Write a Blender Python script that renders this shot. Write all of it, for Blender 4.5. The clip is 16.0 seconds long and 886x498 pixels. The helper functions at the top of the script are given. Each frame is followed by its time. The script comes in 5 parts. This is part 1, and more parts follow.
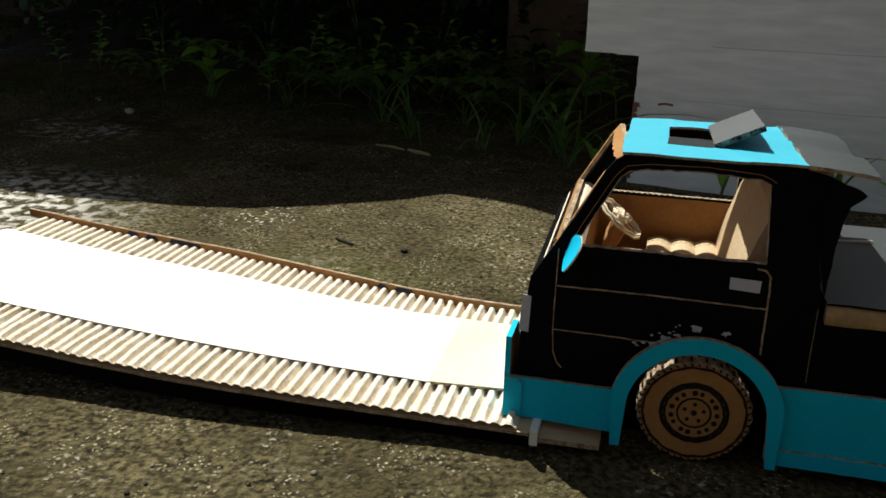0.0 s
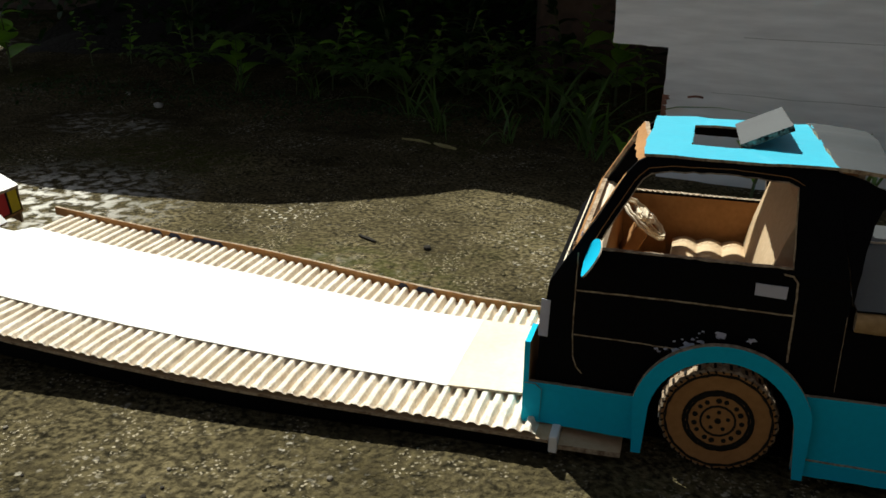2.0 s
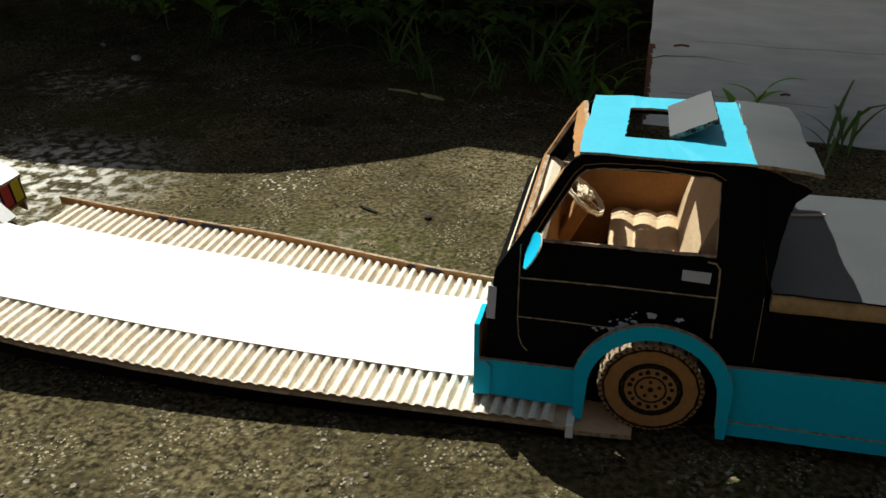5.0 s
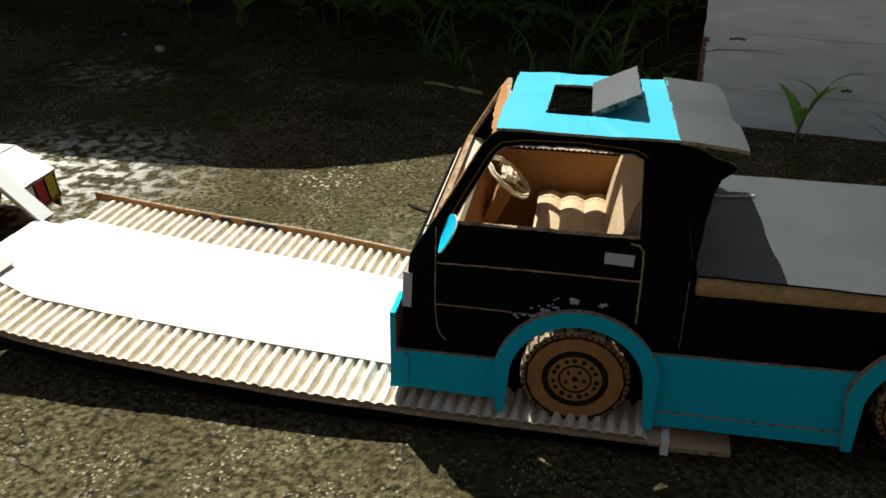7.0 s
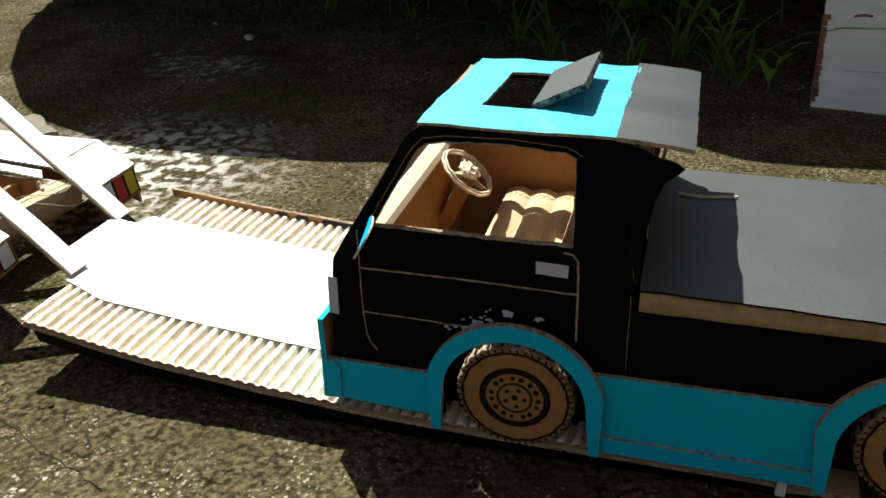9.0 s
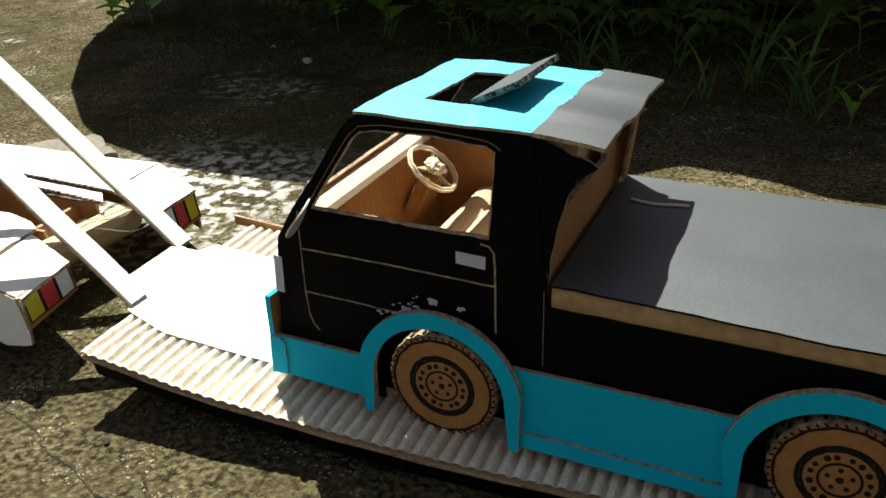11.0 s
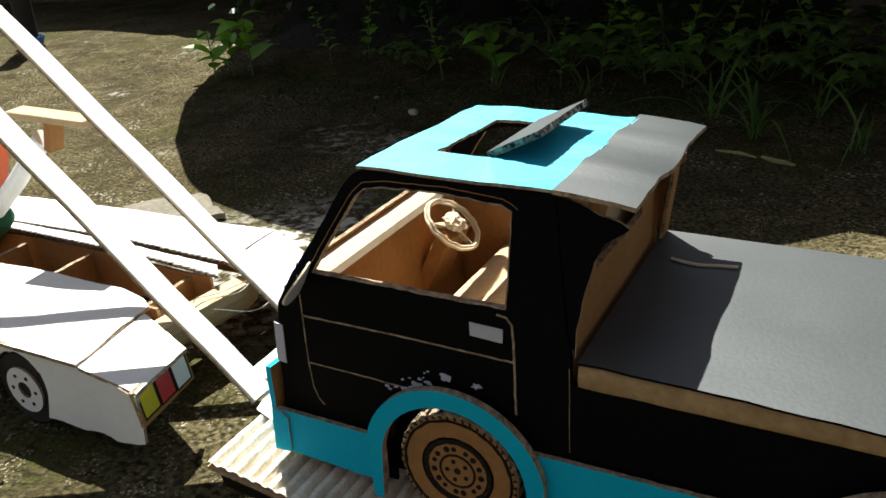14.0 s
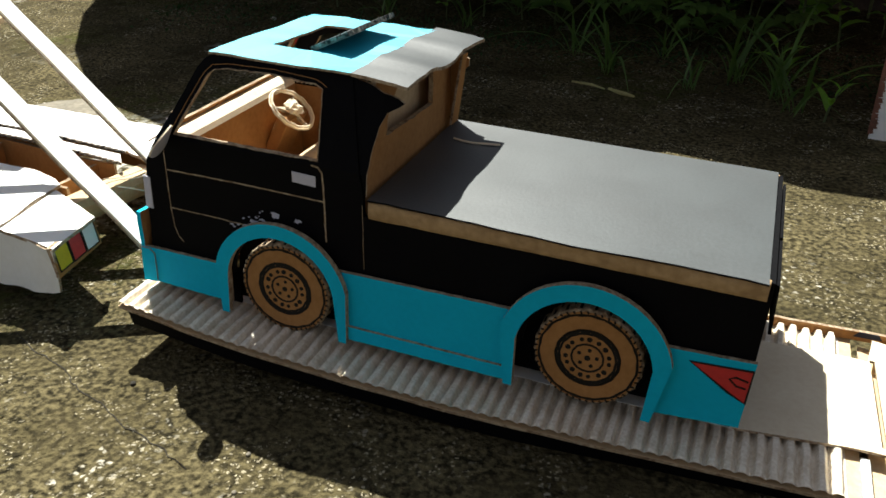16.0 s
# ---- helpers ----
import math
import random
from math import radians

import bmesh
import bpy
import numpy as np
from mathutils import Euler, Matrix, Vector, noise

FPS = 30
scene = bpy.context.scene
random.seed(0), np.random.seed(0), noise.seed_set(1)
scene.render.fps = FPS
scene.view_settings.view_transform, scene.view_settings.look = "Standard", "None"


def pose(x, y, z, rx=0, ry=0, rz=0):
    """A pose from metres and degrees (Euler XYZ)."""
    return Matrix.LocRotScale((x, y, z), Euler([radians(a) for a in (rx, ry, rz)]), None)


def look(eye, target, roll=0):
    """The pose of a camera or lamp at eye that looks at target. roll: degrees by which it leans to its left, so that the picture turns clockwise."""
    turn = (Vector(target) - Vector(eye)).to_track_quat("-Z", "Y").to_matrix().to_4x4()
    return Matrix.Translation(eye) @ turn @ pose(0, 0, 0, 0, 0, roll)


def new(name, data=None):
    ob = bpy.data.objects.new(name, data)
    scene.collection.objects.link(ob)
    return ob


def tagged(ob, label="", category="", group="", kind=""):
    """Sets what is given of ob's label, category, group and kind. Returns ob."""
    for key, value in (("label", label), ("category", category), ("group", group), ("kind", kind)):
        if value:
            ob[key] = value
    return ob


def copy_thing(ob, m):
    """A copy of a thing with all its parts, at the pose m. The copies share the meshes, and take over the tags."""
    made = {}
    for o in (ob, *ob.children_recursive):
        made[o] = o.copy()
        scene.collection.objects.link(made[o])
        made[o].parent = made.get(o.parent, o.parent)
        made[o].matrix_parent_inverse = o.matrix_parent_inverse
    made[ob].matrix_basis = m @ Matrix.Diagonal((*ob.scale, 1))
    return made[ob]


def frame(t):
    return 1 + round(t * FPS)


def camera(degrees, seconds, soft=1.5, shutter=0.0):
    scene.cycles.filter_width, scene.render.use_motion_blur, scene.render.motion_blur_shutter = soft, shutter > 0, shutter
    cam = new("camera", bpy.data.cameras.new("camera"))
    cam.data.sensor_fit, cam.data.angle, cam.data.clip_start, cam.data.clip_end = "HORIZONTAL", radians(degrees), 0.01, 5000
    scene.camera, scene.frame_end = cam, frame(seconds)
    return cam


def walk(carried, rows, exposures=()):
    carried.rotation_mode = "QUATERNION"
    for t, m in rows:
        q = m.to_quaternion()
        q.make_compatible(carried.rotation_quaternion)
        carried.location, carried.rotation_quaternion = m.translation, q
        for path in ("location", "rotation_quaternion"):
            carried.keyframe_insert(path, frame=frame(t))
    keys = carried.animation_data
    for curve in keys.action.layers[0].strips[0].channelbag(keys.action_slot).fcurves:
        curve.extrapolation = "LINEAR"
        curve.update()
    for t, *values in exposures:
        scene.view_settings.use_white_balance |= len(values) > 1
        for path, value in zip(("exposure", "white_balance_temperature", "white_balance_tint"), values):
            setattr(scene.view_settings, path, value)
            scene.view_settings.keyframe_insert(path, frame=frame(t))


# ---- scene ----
# ---- camera ----
cam = camera(55.70, 16.0, soft=1.6)
CAMERA_ROWS = [
    (0.0, -0.0473, -0.4816, 0.3044, 70.06, -1.27, 13.94),
    (0.5, -0.0472, -0.4818, 0.3060, 70.02, -1.30, 13.85),
    (1.0, -0.0473, -0.4825, 0.3056, 70.09, -1.41, 13.83),
    (1.5, -0.0472, -0.4816, 0.3057, 69.99, -1.28, 13.81),
    (2.0, -0.0414, -0.4682, 0.3101, 69.25, -0.51, 16.00),
    (2.5, -0.0796, -0.4685, 0.3456, 66.52, -0.83, 16.97),
    (3.0, -0.0585, -0.4711, 0.3988, 63.99, -0.77, 16.48),
    (3.5, -0.0466, -0.4744, 0.3837, 63.35, 0.20, 14.57),
    (4.0, -0.0436, -0.4747, 0.3799, 63.27, 1.16, 13.37),
    (6.5, -0.1279, -0.4573, 0.3714, 62.64, 0.58, 13.58),
    (7.0, -0.1319, -0.4459, 0.3664, 62.61, 0.62, 13.65),
    (7.5, -0.1366, -0.4401, 0.3659, 62.57, 0.63, 13.72),
    (8.0, -0.1547, -0.4344, 0.3560, 62.44, 1.04, 14.78),
    (8.5, -0.1401, -0.4214, 0.3544, 61.36, 1.86, 16.49),
    (9.0, -0.1392, -0.3924, 0.3563, 61.67, 3.19, 19.57),
    (11.5, -0.1861, -0.3585, 0.3499, 63.88, 3.19, 22.95),
    (12.0, -0.1897, -0.3430, 0.3515, 64.36, 3.44, 23.37),
    (12.5, -0.1943, -0.3334, 0.3518, 64.87, 3.57, 23.56),
    (13.0, -0.2195, -0.3208, 0.3470, 65.26, 3.90, 24.35),
    (13.5, -0.2403, -0.3122, 0.3447, 65.90, 4.28, 26.19),
    (14.0, -0.2651, -0.3101, 0.3473, 66.51, 4.92, 27.53),
    (14.5, -0.2730, -0.3119, 0.3477, 66.42, 4.95, 27.76),
    (15.0, -0.2722, -0.3102, 0.3494, 66.36, 4.51, 27.93),
    (15.5, -0.2217, -0.3554, 0.3639, 64.79, 2.35, 26.55),
    (16.0, -0.1738, -0.4210, 0.3688, 61.90, 0.42, 22.39),
]
walk(cam, [(t, pose(*row)) for t, *row in CAMERA_ROWS],
     exposures=[(0.0, 0.50), (4.2, 0.50), (6.5, 0.60), (8.0, 0.80), (9.0, 1.00), (11.5, 1.25), (14.0, 1.30), (16.0, 1.38)])

# ---- light ----
SUN_WAY = Vector((0.43, -0.50, -1.0)).normalized()
world = bpy.data.worlds.new("sky")
scene.world = world
world.use_nodes = True
sky = world.node_tree.nodes.new("ShaderNodeTexSky")
sky.sky_type = "NISHITA"
sky.sun_disc = False
sky.sun_elevation = radians(56.6)
sky.sun_rotation = math.atan2(-0.43, 0.50)
background = world.node_tree.nodes["Background"]
background.inputs[1].default_value = 0.034
haze = world.node_tree.nodes.new("ShaderNodeHueSaturation")
haze.inputs["Saturation"].default_value = 0.42
world.node_tree.links.new(sky.outputs[0], haze.inputs["Color"])
world.node_tree.links.new(haze.outputs[0], background.inputs[0])
sun = new("sun", bpy.data.lights.new("sun", "SUN"))
sun.data.energy = 4.6
sun.data.angle = radians(0.5)
sun.data.color = (0.97, 0.97, 0.88)
sun.matrix_world = look((0, 0, 5), Vector((0, 0, 5)) + SUN_WAY)


# ---- materials ----
def surface(name, light, dark, grain=60.0, patch=6.0, rough=0.8, bump=0.3, metal=0.0, specular=0.5, contrast=1.0, coat=0.0, vary=0.0, relief=0.002, stretch=None):
    """Two-scale noise between a dark and a light colour, with a fine relief."""
    m = bpy.data.materials.new(name)
    m.use_nodes = True
    nodes, links = m.node_tree.nodes, m.node_tree.links
    b = nodes["Principled BSDF"]
    where = nodes.new("ShaderNodeTexCoord")
    fine, broad = nodes.new("ShaderNodeTexNoise"), nodes.new("ShaderNodeTexNoise")
    for n, s in ((fine, grain), (broad, patch)):
        n.inputs["Scale"].default_value = s
        n.inputs["Detail"].default_value = 5
        if stretch:
            scaled = nodes.new("ShaderNodeVectorMath")
            scaled.operation = "MULTIPLY"
            scaled.inputs[1].default_value = stretch
            links.new(where.outputs["Object"], scaled.inputs[0])
            links.new(scaled.outputs[0], n.inputs["Vector"])
        else:
            links.new(where.outputs["Object"], n.inputs["Vector"])
    add = nodes.new("ShaderNodeMath")
    add.operation = "ADD"
    links.new(fine.outputs["Fac"], add.inputs[0])
    links.new(broad.outputs["Fac"], add.inputs[1])
    ramp = nodes.new("ShaderNodeMapRange")
    ramp.inputs["From Min"].default_value = 1.0 - 0.35 / contrast
    ramp.inputs["From Max"].default_value = 1.0 + 0.35 / contrast
    links.new(add.outputs[0], ramp.inputs["Value"])
    mix = nodes.new("ShaderNodeMix")
    mix.data_type = "RGBA"
    mix.inputs[6].default_value = (*dark, 1)
    mix.inputs[7].default_value = (*light, 1)
    links.new(ramp.outputs[0], mix.inputs[0])
    colour = mix.outputs[2]
    if vary:
        info, hsv, span = nodes.new("ShaderNodeObjectInfo"), nodes.new("ShaderNodeHueSaturation"), nodes.new("ShaderNodeMapRange")
        span.inputs["To Min"].default_value, span.inputs["To Max"].default_value = 1 - vary, 1 + vary
        links.new(info.outputs["Random"], span.inputs["Value"])
        links.new(span.outputs[0], hsv.inputs["Value"])
        links.new(colour, hsv.inputs["Color"])
        colour = hsv.outputs[0]
    links.new(colour, b.inputs["Base Color"])
    b.inputs["Roughness"].default_value = rough
    b.inputs["Metallic"].default_value = metal
    b.inputs["Specular IOR Level"].default_value = specular
    b.inputs["Coat Weight"].default_value = coat
    if bump:
        k = nodes.new("ShaderNodeBump")
        k.inputs["Strength"].default_value = bump
        k.inputs["Distance"].default_value = relief
        links.new(fine.outputs["Fac"], k.inputs["Height"])
        links.new(k.outputs[0], b.inputs["Normal"])
    return m


def ground_material():
    """Old cast concrete: olive grime, pale aggregate specks, white lime patches."""
    m = bpy.data.materials.new("mossy_concrete")
    m.use_nodes = True
    nodes, links = m.node_tree.nodes, m.node_tree.links
    b = nodes["Principled BSDF"]
    where = nodes.new("ShaderNodeTexCoord")

    def noise_at(scale, detail=6, distortion=0.0):
        n = nodes.new("ShaderNodeTexNoise")
        n.inputs["Scale"].default_value, n.inputs["Detail"].default_value, n.inputs["Distortion"].default_value = scale, detail, distortion
        links.new(where.outputs["Object"], n.inputs["Vector"])
        return n.outputs["Fac"]

    def span(value, low, high, to_low=0.0, to_high=1.0):
        n = nodes.new("ShaderNodeMapRange")
        for key, v in (("From Min", low), ("From Max", high), ("To Min", to_low), ("To Max", to_high)):
            n.inputs[key].default_value = v
        links.new(value, n.inputs["Value"])
        return n.outputs[0]

    def blend(fac, a, c):
        n = nodes.new("ShaderNodeMix")
        n.data_type = "RGBA"
        links.new(fac, n.inputs[0])
        for slot, v in ((6, a), (7, c)):
            if isinstance(v, tuple):
                n.inputs[slot].default_value = (*v, 1)
            else:
                links.new(v, n.inputs[slot])
        return n.outputs[2]

    def times(a, c):
        n = nodes.new("ShaderNodeMath")
        n.operation = "MULTIPLY"
        links.new(a, n.inputs[0])
        links.new(c, n.inputs[1])
        return n.outputs[0]

    def cells(scale):
        n = nodes.new("ShaderNodeTexVoronoi")
        n.inputs["Scale"].default_value = scale
        warp, shift, moved = nodes.new("ShaderNodeTexNoise"), nodes.new("ShaderNodeVectorMath"), nodes.new("ShaderNodeVectorMath")
        warp.inputs["Scale"].default_value, warp.inputs["Detail"].default_value = scale * 1.6, 4
        links.new(where.outputs["Object"], warp.inputs["Vector"])
        shift.operation, moved.operation = "SCALE", "ADD"
        shift.inputs["Scale"].default_value = 1.3 / scale
        links.new(warp.outputs["Color"], shift.inputs[0])
        links.new(where.outputs["Object"], moved.inputs[0])
        links.new(shift.outputs[0], moved.inputs[1])
        links.new(moved.outputs[0], n.inputs["Vector"])
        return n

    base = blend(span(noise_at(7), 0.35, 0.65), (0.070, 0.057, 0.027), (0.180, 0.148, 0.078))
    base = blend(span(noise_at(190, 9), 0.40, 0.62), blend(span(noise_at(40), 0.4, 0.6), (0.022, 0.019, 0.011), (0.055, 0.045, 0.024)), base)
    big, small = cells(120), cells(260)
    specks = times(span(big.outputs["Distance"], 0.16, 0.30, 1.0, 0.0), span(noise_at(9), 0.53, 0.64))
    base = blend(specks, base, (0.50, 0.46, 0.37))
    specks = times(span(small.outputs["Distance"], 0.2, 0.34, 1.0, 0.0), span(noise_at(26), 0.48, 0.62))
    base = blend(specks, base, (0.38, 0.33, 0.23))
    lime = times(span(noise_at(48, 10, 0.3), 0.50, 0.62), span(noise_at(2.4), 0.62, 0.70))
    base = blend(lime, base, (0.50, 0.48, 0.42))
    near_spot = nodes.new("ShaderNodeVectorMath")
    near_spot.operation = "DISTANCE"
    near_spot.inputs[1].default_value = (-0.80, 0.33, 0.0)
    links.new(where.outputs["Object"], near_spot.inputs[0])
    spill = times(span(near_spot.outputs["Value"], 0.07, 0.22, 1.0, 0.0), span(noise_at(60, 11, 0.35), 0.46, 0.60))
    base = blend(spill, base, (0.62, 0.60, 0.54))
    moss = times(span(noise_at(60), 0.4, 0.6), span(noise_at(3.1, 3), 0.52, 0.66))
    base = blend(moss, base, (0.060, 0.062, 0.018))
    links.new(base, b.inputs["Base Color"])
    b.inputs["Roughness"].default_value = 0.92
    b.inputs["Specular IOR Level"].default_value = 0.03
    k, k2 = nodes.new("ShaderNodeBump"), nodes.new("ShaderNodeBump")
    k.inputs["Strength"].default_value, k.inputs["Distance"].default_value = 1.0, 0.006
    k2.inputs["Strength"].default_value, k2.inputs["Distance"].default_value = 0.35, 0.003
    links.new(noise_at(170, 8), k.inputs["Height"])
    links.new(span(small.outputs["Distance"], 0.0, 0.5, 1.0, 0.0), k2.inputs["Height"])
    links.new(k.outputs[0], k2.inputs["Normal"])
    links.new(k2.outputs[0], b.inputs["Normal"])
    return m


def leaf_material(name, light, dark):
    m = surface(name, light, dark, grain=90, patch=12, rough=0.5, bump=0.25, vary=0.3)
    nodes, links = m.node_tree.nodes, m.node_tree.links
    b, out = nodes["Principled BSDF"], nodes["Material Output"]
    thin, mix = nodes.new("ShaderNodeBsdfTranslucent"), nodes.new("ShaderNodeMixShader")
    thin.inputs[0].default_value = (light[0] * 1.3, light[1] * 1.3, light[2] * 0.8, 1)
    mix.inputs[0].default_value = 0.3
    links.new(b.outputs[0], mix.inputs[1])
    links.new(thin.outputs[0], mix.inputs[2])
    links.new(mix.outputs[0], out.inputs[0])
    return m


def liner_material():
    """Torn corrugated medium: pale fibre over kraft."""
    return surface("torn_fluting_paper", (0.95, 0.88, 0.77), (0.64, 0.54, 0.41), grain=420, patch=70, rough=0.95, bump=0.6, contrast=1.1, specular=0.2)


GROUND = ground_material()
KRAFT = surface("kraft_board", (0.42, 0.215, 0.080), (0.30, 0.145, 0.050), grain=260, patch=25, rough=0.85, bump=0.15, specular=0.25)
KRAFT_PALE = surface("pale_kraft_board", (0.63, 0.48, 0.31), (0.50, 0.36, 0.21), grain=300, patch=30, rough=0.88, bump=0.2, specular=0.25)
RAIL = surface("rolled_kraft", (0.50, 0.34, 0.18), (0.34, 0.22, 0.11), grain=180, patch=45, rough=0.9, bump=0.4, specular=0.2, contrast=1.3)
PALE_CARD = surface("pale_card", (0.80, 0.71, 0.55), (0.71, 0.60, 0.44), grain=300, patch=30, rough=0.85, bump=0.15, specular=0.3)
EDGE = surface("cut_board_edge", (0.50, 0.40, 0.28), (0.20, 0.13, 0.08), grain=480, patch=160, rough=0.95, bump=0.6, contrast=1.6, specular=0.2)
FLUTES = liner_material()
FRAYED = surface("frayed_dark_edge", (0.30, 0.26, 0.22), (0.012, 0.012, 0.012), grain=520, patch=200, rough=0.95, bump=0.6, contrast=2.0, specular=0.2)
BLACK = surface("black_card_and_shade", (0.004, 0.004, 0.005), (0.002, 0.002, 0.003), grain=300, patch=20, rough=0.68, bump=0.12, specular=0.06)
GREY_TOP = surface("sheen_black_paper", (0.031, 0.039, 0.043), (0.018, 0.023, 0.026), grain=420, patch=22, rough=0.50, bump=0.30, specular=1.0, contrast=1.4, relief=0.0003)
CYAN = surface("cyan_card", (0.004, 0.49, 0.75), (0.003, 0.43, 0.67), grain=240, patch=14, rough=0.7, bump=0.2, specular=0.10, relief=0.0006)
CYAN_SHEEN = surface("cyan_sheen_card", (0.004, 0.44, 0.60), (0.002, 0.38, 0.54), grain=240, patch=14, rough=0.52, bump=0.2, specular=1.0, relief=0.0006)
WHITE = surface("white_paper", (0.84, 0.84, 0.83), (0.77, 0.77, 0.75), grain=200, patch=12, rough=0.7, bump=0.1, relief=0.0006)
LILAC = surface("pale_sticker_paper", (0.58, 0.58, 0.68), (0.50, 0.50, 0.60), grain=200, patch=40, rough=0.6, bump=0.05)
INK = surface("black_ink", (0.016, 0.014, 0.012), (0.008, 0.007, 0.006), grain=400, patch=60, rough=0.7, bump=0.0, specular=0.2)
RED = surface("red_marker", (0.62, 0.030, 0.030), (0.50, 0.020, 0.025), grain=300, patch=60, rough=0.5, bump=0.05)
YELLOW = surface("yellow_marker", (0.70, 0.52, 0.015), (0.58, 0.44, 0.012), grain=300, patch=60, rough=0.5, bump=0.05)
NAVY = surface("navy_print", (0.020, 0.025, 0.055), (0.012, 0.014, 0.030), grain=300, patch=60, rough=0.7, bump=0.0)
ORANGE = surface("orange_card", (0.60, 0.10, 0.02), (0.45, 0.07, 0.015), grain=200, patch=30, rough=0.7, bump=0.1)
GREEN = surface("green_card", (0.01, 0.12, 0.05), (0.006, 0.08, 0.03), grain=200, patch=30, rough=0.6, bump=0.1)
BOARD = surface("weathered_white_paint", (0.95, 0.95, 0.97), (0.76, 0.76, 0.78), grain=60, patch=9, rough=0.7, bump=0.6, contrast=1.5, stretch=(0.22, 1.0, 1.6))
RUST = surface("peeled_red_wood", (0.30, 0.13, 0.09), (0.15, 0.07, 0.05), grain=120, patch=30, rough=0.95, bump=0.6)
WALL = surface("stained_masonry", (0.13, 0.09, 0.065), (0.045, 0.035, 0.028), grain=40, patch=6, rough=0.95, bump=0.8, contrast=1.5, relief=0.006)
SOIL = surface("dark_soil", (0.030, 0.025, 0.017), (0.012, 0.010, 0.007), grain=70, patch=9, rough=1.0, bump=0.9, relief=0.008)
RUBBLE = surface("grey_rubble", (0.24, 0.21, 0.16), (0.13, 0.115, 0.09), grain=160, patch=40, rough=0.95, bump=0.6)
STONE = surface("pale_stone", (0.52, 0.50, 0.46), (0.38, 0.36, 0.33), grain=160, patch=40, rough=0.9, bump=0.5)
BARK = surface("dry_twig", (0.42, 0.40, 0.16), (0.26, 0.20, 0.09), grain=200, patch=40, rough=0.9, bump=0.5)
LEAF = leaf_material("weed_leaf", (0.260, 0.520, 0.060), (0.130, 0.310, 0.030))
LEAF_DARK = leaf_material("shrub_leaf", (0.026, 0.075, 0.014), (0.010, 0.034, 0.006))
GRASS = leaf_material("grass_blade", (0.120, 0.220, 0.050), (0.060, 0.120, 0.025))
STEM = surface("green_stem", (0.10, 0.13, 0.04), (0.06, 0.08, 0.03), grain=200, patch=40, rough=0.7, bump=0.2)
SHADE_SHEET = surface("grey_shade_sheet", (0.10, 0.10, 0.10), (0.06, 0.06, 0.06), grain=20, patch=3, rough=0.9, bump=0.3)
THREAD = surface("cotton_thread", (0.72, 0.66, 0.55), (0.55, 0.50, 0.40), grain=300, patch=60, rough=0.9, bump=0.2)
BLUE = surface("blue_plastic", (0.05, 0.22, 0.62), (0.03, 0.15, 0.45), grain=60, patch=12, rough=0.45, bump=0.05)
DARK_CLOTH = surface("dark_wet_wood", (0.030, 0.026, 0.022), (0.014, 0.012, 0.010), grain=60, patch=12, rough=0.9, bump=0.5)


# ---- mesh helpers ----
def part(name, bm, materials, parent=None, label=""):
    """Links a bmesh as one mesh object, under a thing or a part."""
    bmesh.ops.recalc_face_normals(bm, faces=bm.faces)
    me = bpy.data.meshes.new(name)
    bm.to_mesh(me)
    bm.free()
    for m in materials if isinstance(materials, (list, tuple)) else [materials]:
        me.materials.append(m)
    ob = new(name, me)
    if parent is not None:
        ob.parent = parent
    if label:
        tagged(ob, label)
    return ob


def shared(name, me, parent, m=None):
    """One more object on a mesh that is already there."""
    ob = new(name, me)
    ob.parent = parent
    if m is not None:
        ob.matrix_basis = m
    return ob


def box(bm, x0, x1, y0, y1, z0, z1, bevel=0.0, index=0):
    v = [bm.verts.new((x, y, z)) for x in (x0, x1) for y in (y0, y1) for z in (z0, z1)]
    faces = [bm.faces.new([v[i] for i in q]) for q in ((0, 1, 3, 2), (4, 6, 7, 5), (0, 4, 5, 1), (2, 3, 7, 6), (0, 2, 6, 4), (1, 5, 7, 3))]
    for fc in faces:
        fc.material_index = index
    if bevel:
        edges = list({e for fc in faces for e in fc.edges})
        bmesh.ops.bevel(bm, geom=edges, offset=bevel, segments=1, affect="EDGES")
    return v


def plate(bm, outer, holes, thick, place, front=0, rim=1, back=2, wobble=0.0, skin=None):
    """A card cut to an outline with holes. place(u, v, w) gives the spot; w runs through the thickness."""
    edges, rings = [], []
    flat = []
    for loop in [outer, *holes]:
        ring = [bm.verts.new((u, v, 0)) for u, v in loop]
        rings.append(ring)
        flat += ring
        edges += [bm.edges.new((ring[i], ring[(i + 1) % len(ring)])) for i in range(len(ring))]
    made = bmesh.ops.triangle_fill(bm, edges=edges, use_beauty=True, use_dissolve=False)
    faces = [g for g in made["geom"] if isinstance(g, bmesh.types.BMFace)]
    rear = {v: bm.verts.new(v.co) for v in flat}
    for fc in faces:
        fc.material_index = front
        k = bm.faces.new([rear[v] for v in reversed(fc.verts)])
        k.material_index = back
    for ring in rings:
        band = skin if skin is not None and ring is rings[0] else rim
        for i in range(len(ring)):
            a, c = ring[i], ring[(i + 1) % len(ring)]
            k = bm.faces.new((a, c, rear[c], rear[a]))
            k.material_index = band
    for v in flat:
        u, w = v.co.x, v.co.y
        j = wobble * noise.noise(Vector((u * 55, w * 55, 3.1))) if wobble else 0.0
        rear[v].co = Vector(place(u, w, thick + j))
        v.co = Vector(place(u, w, j))


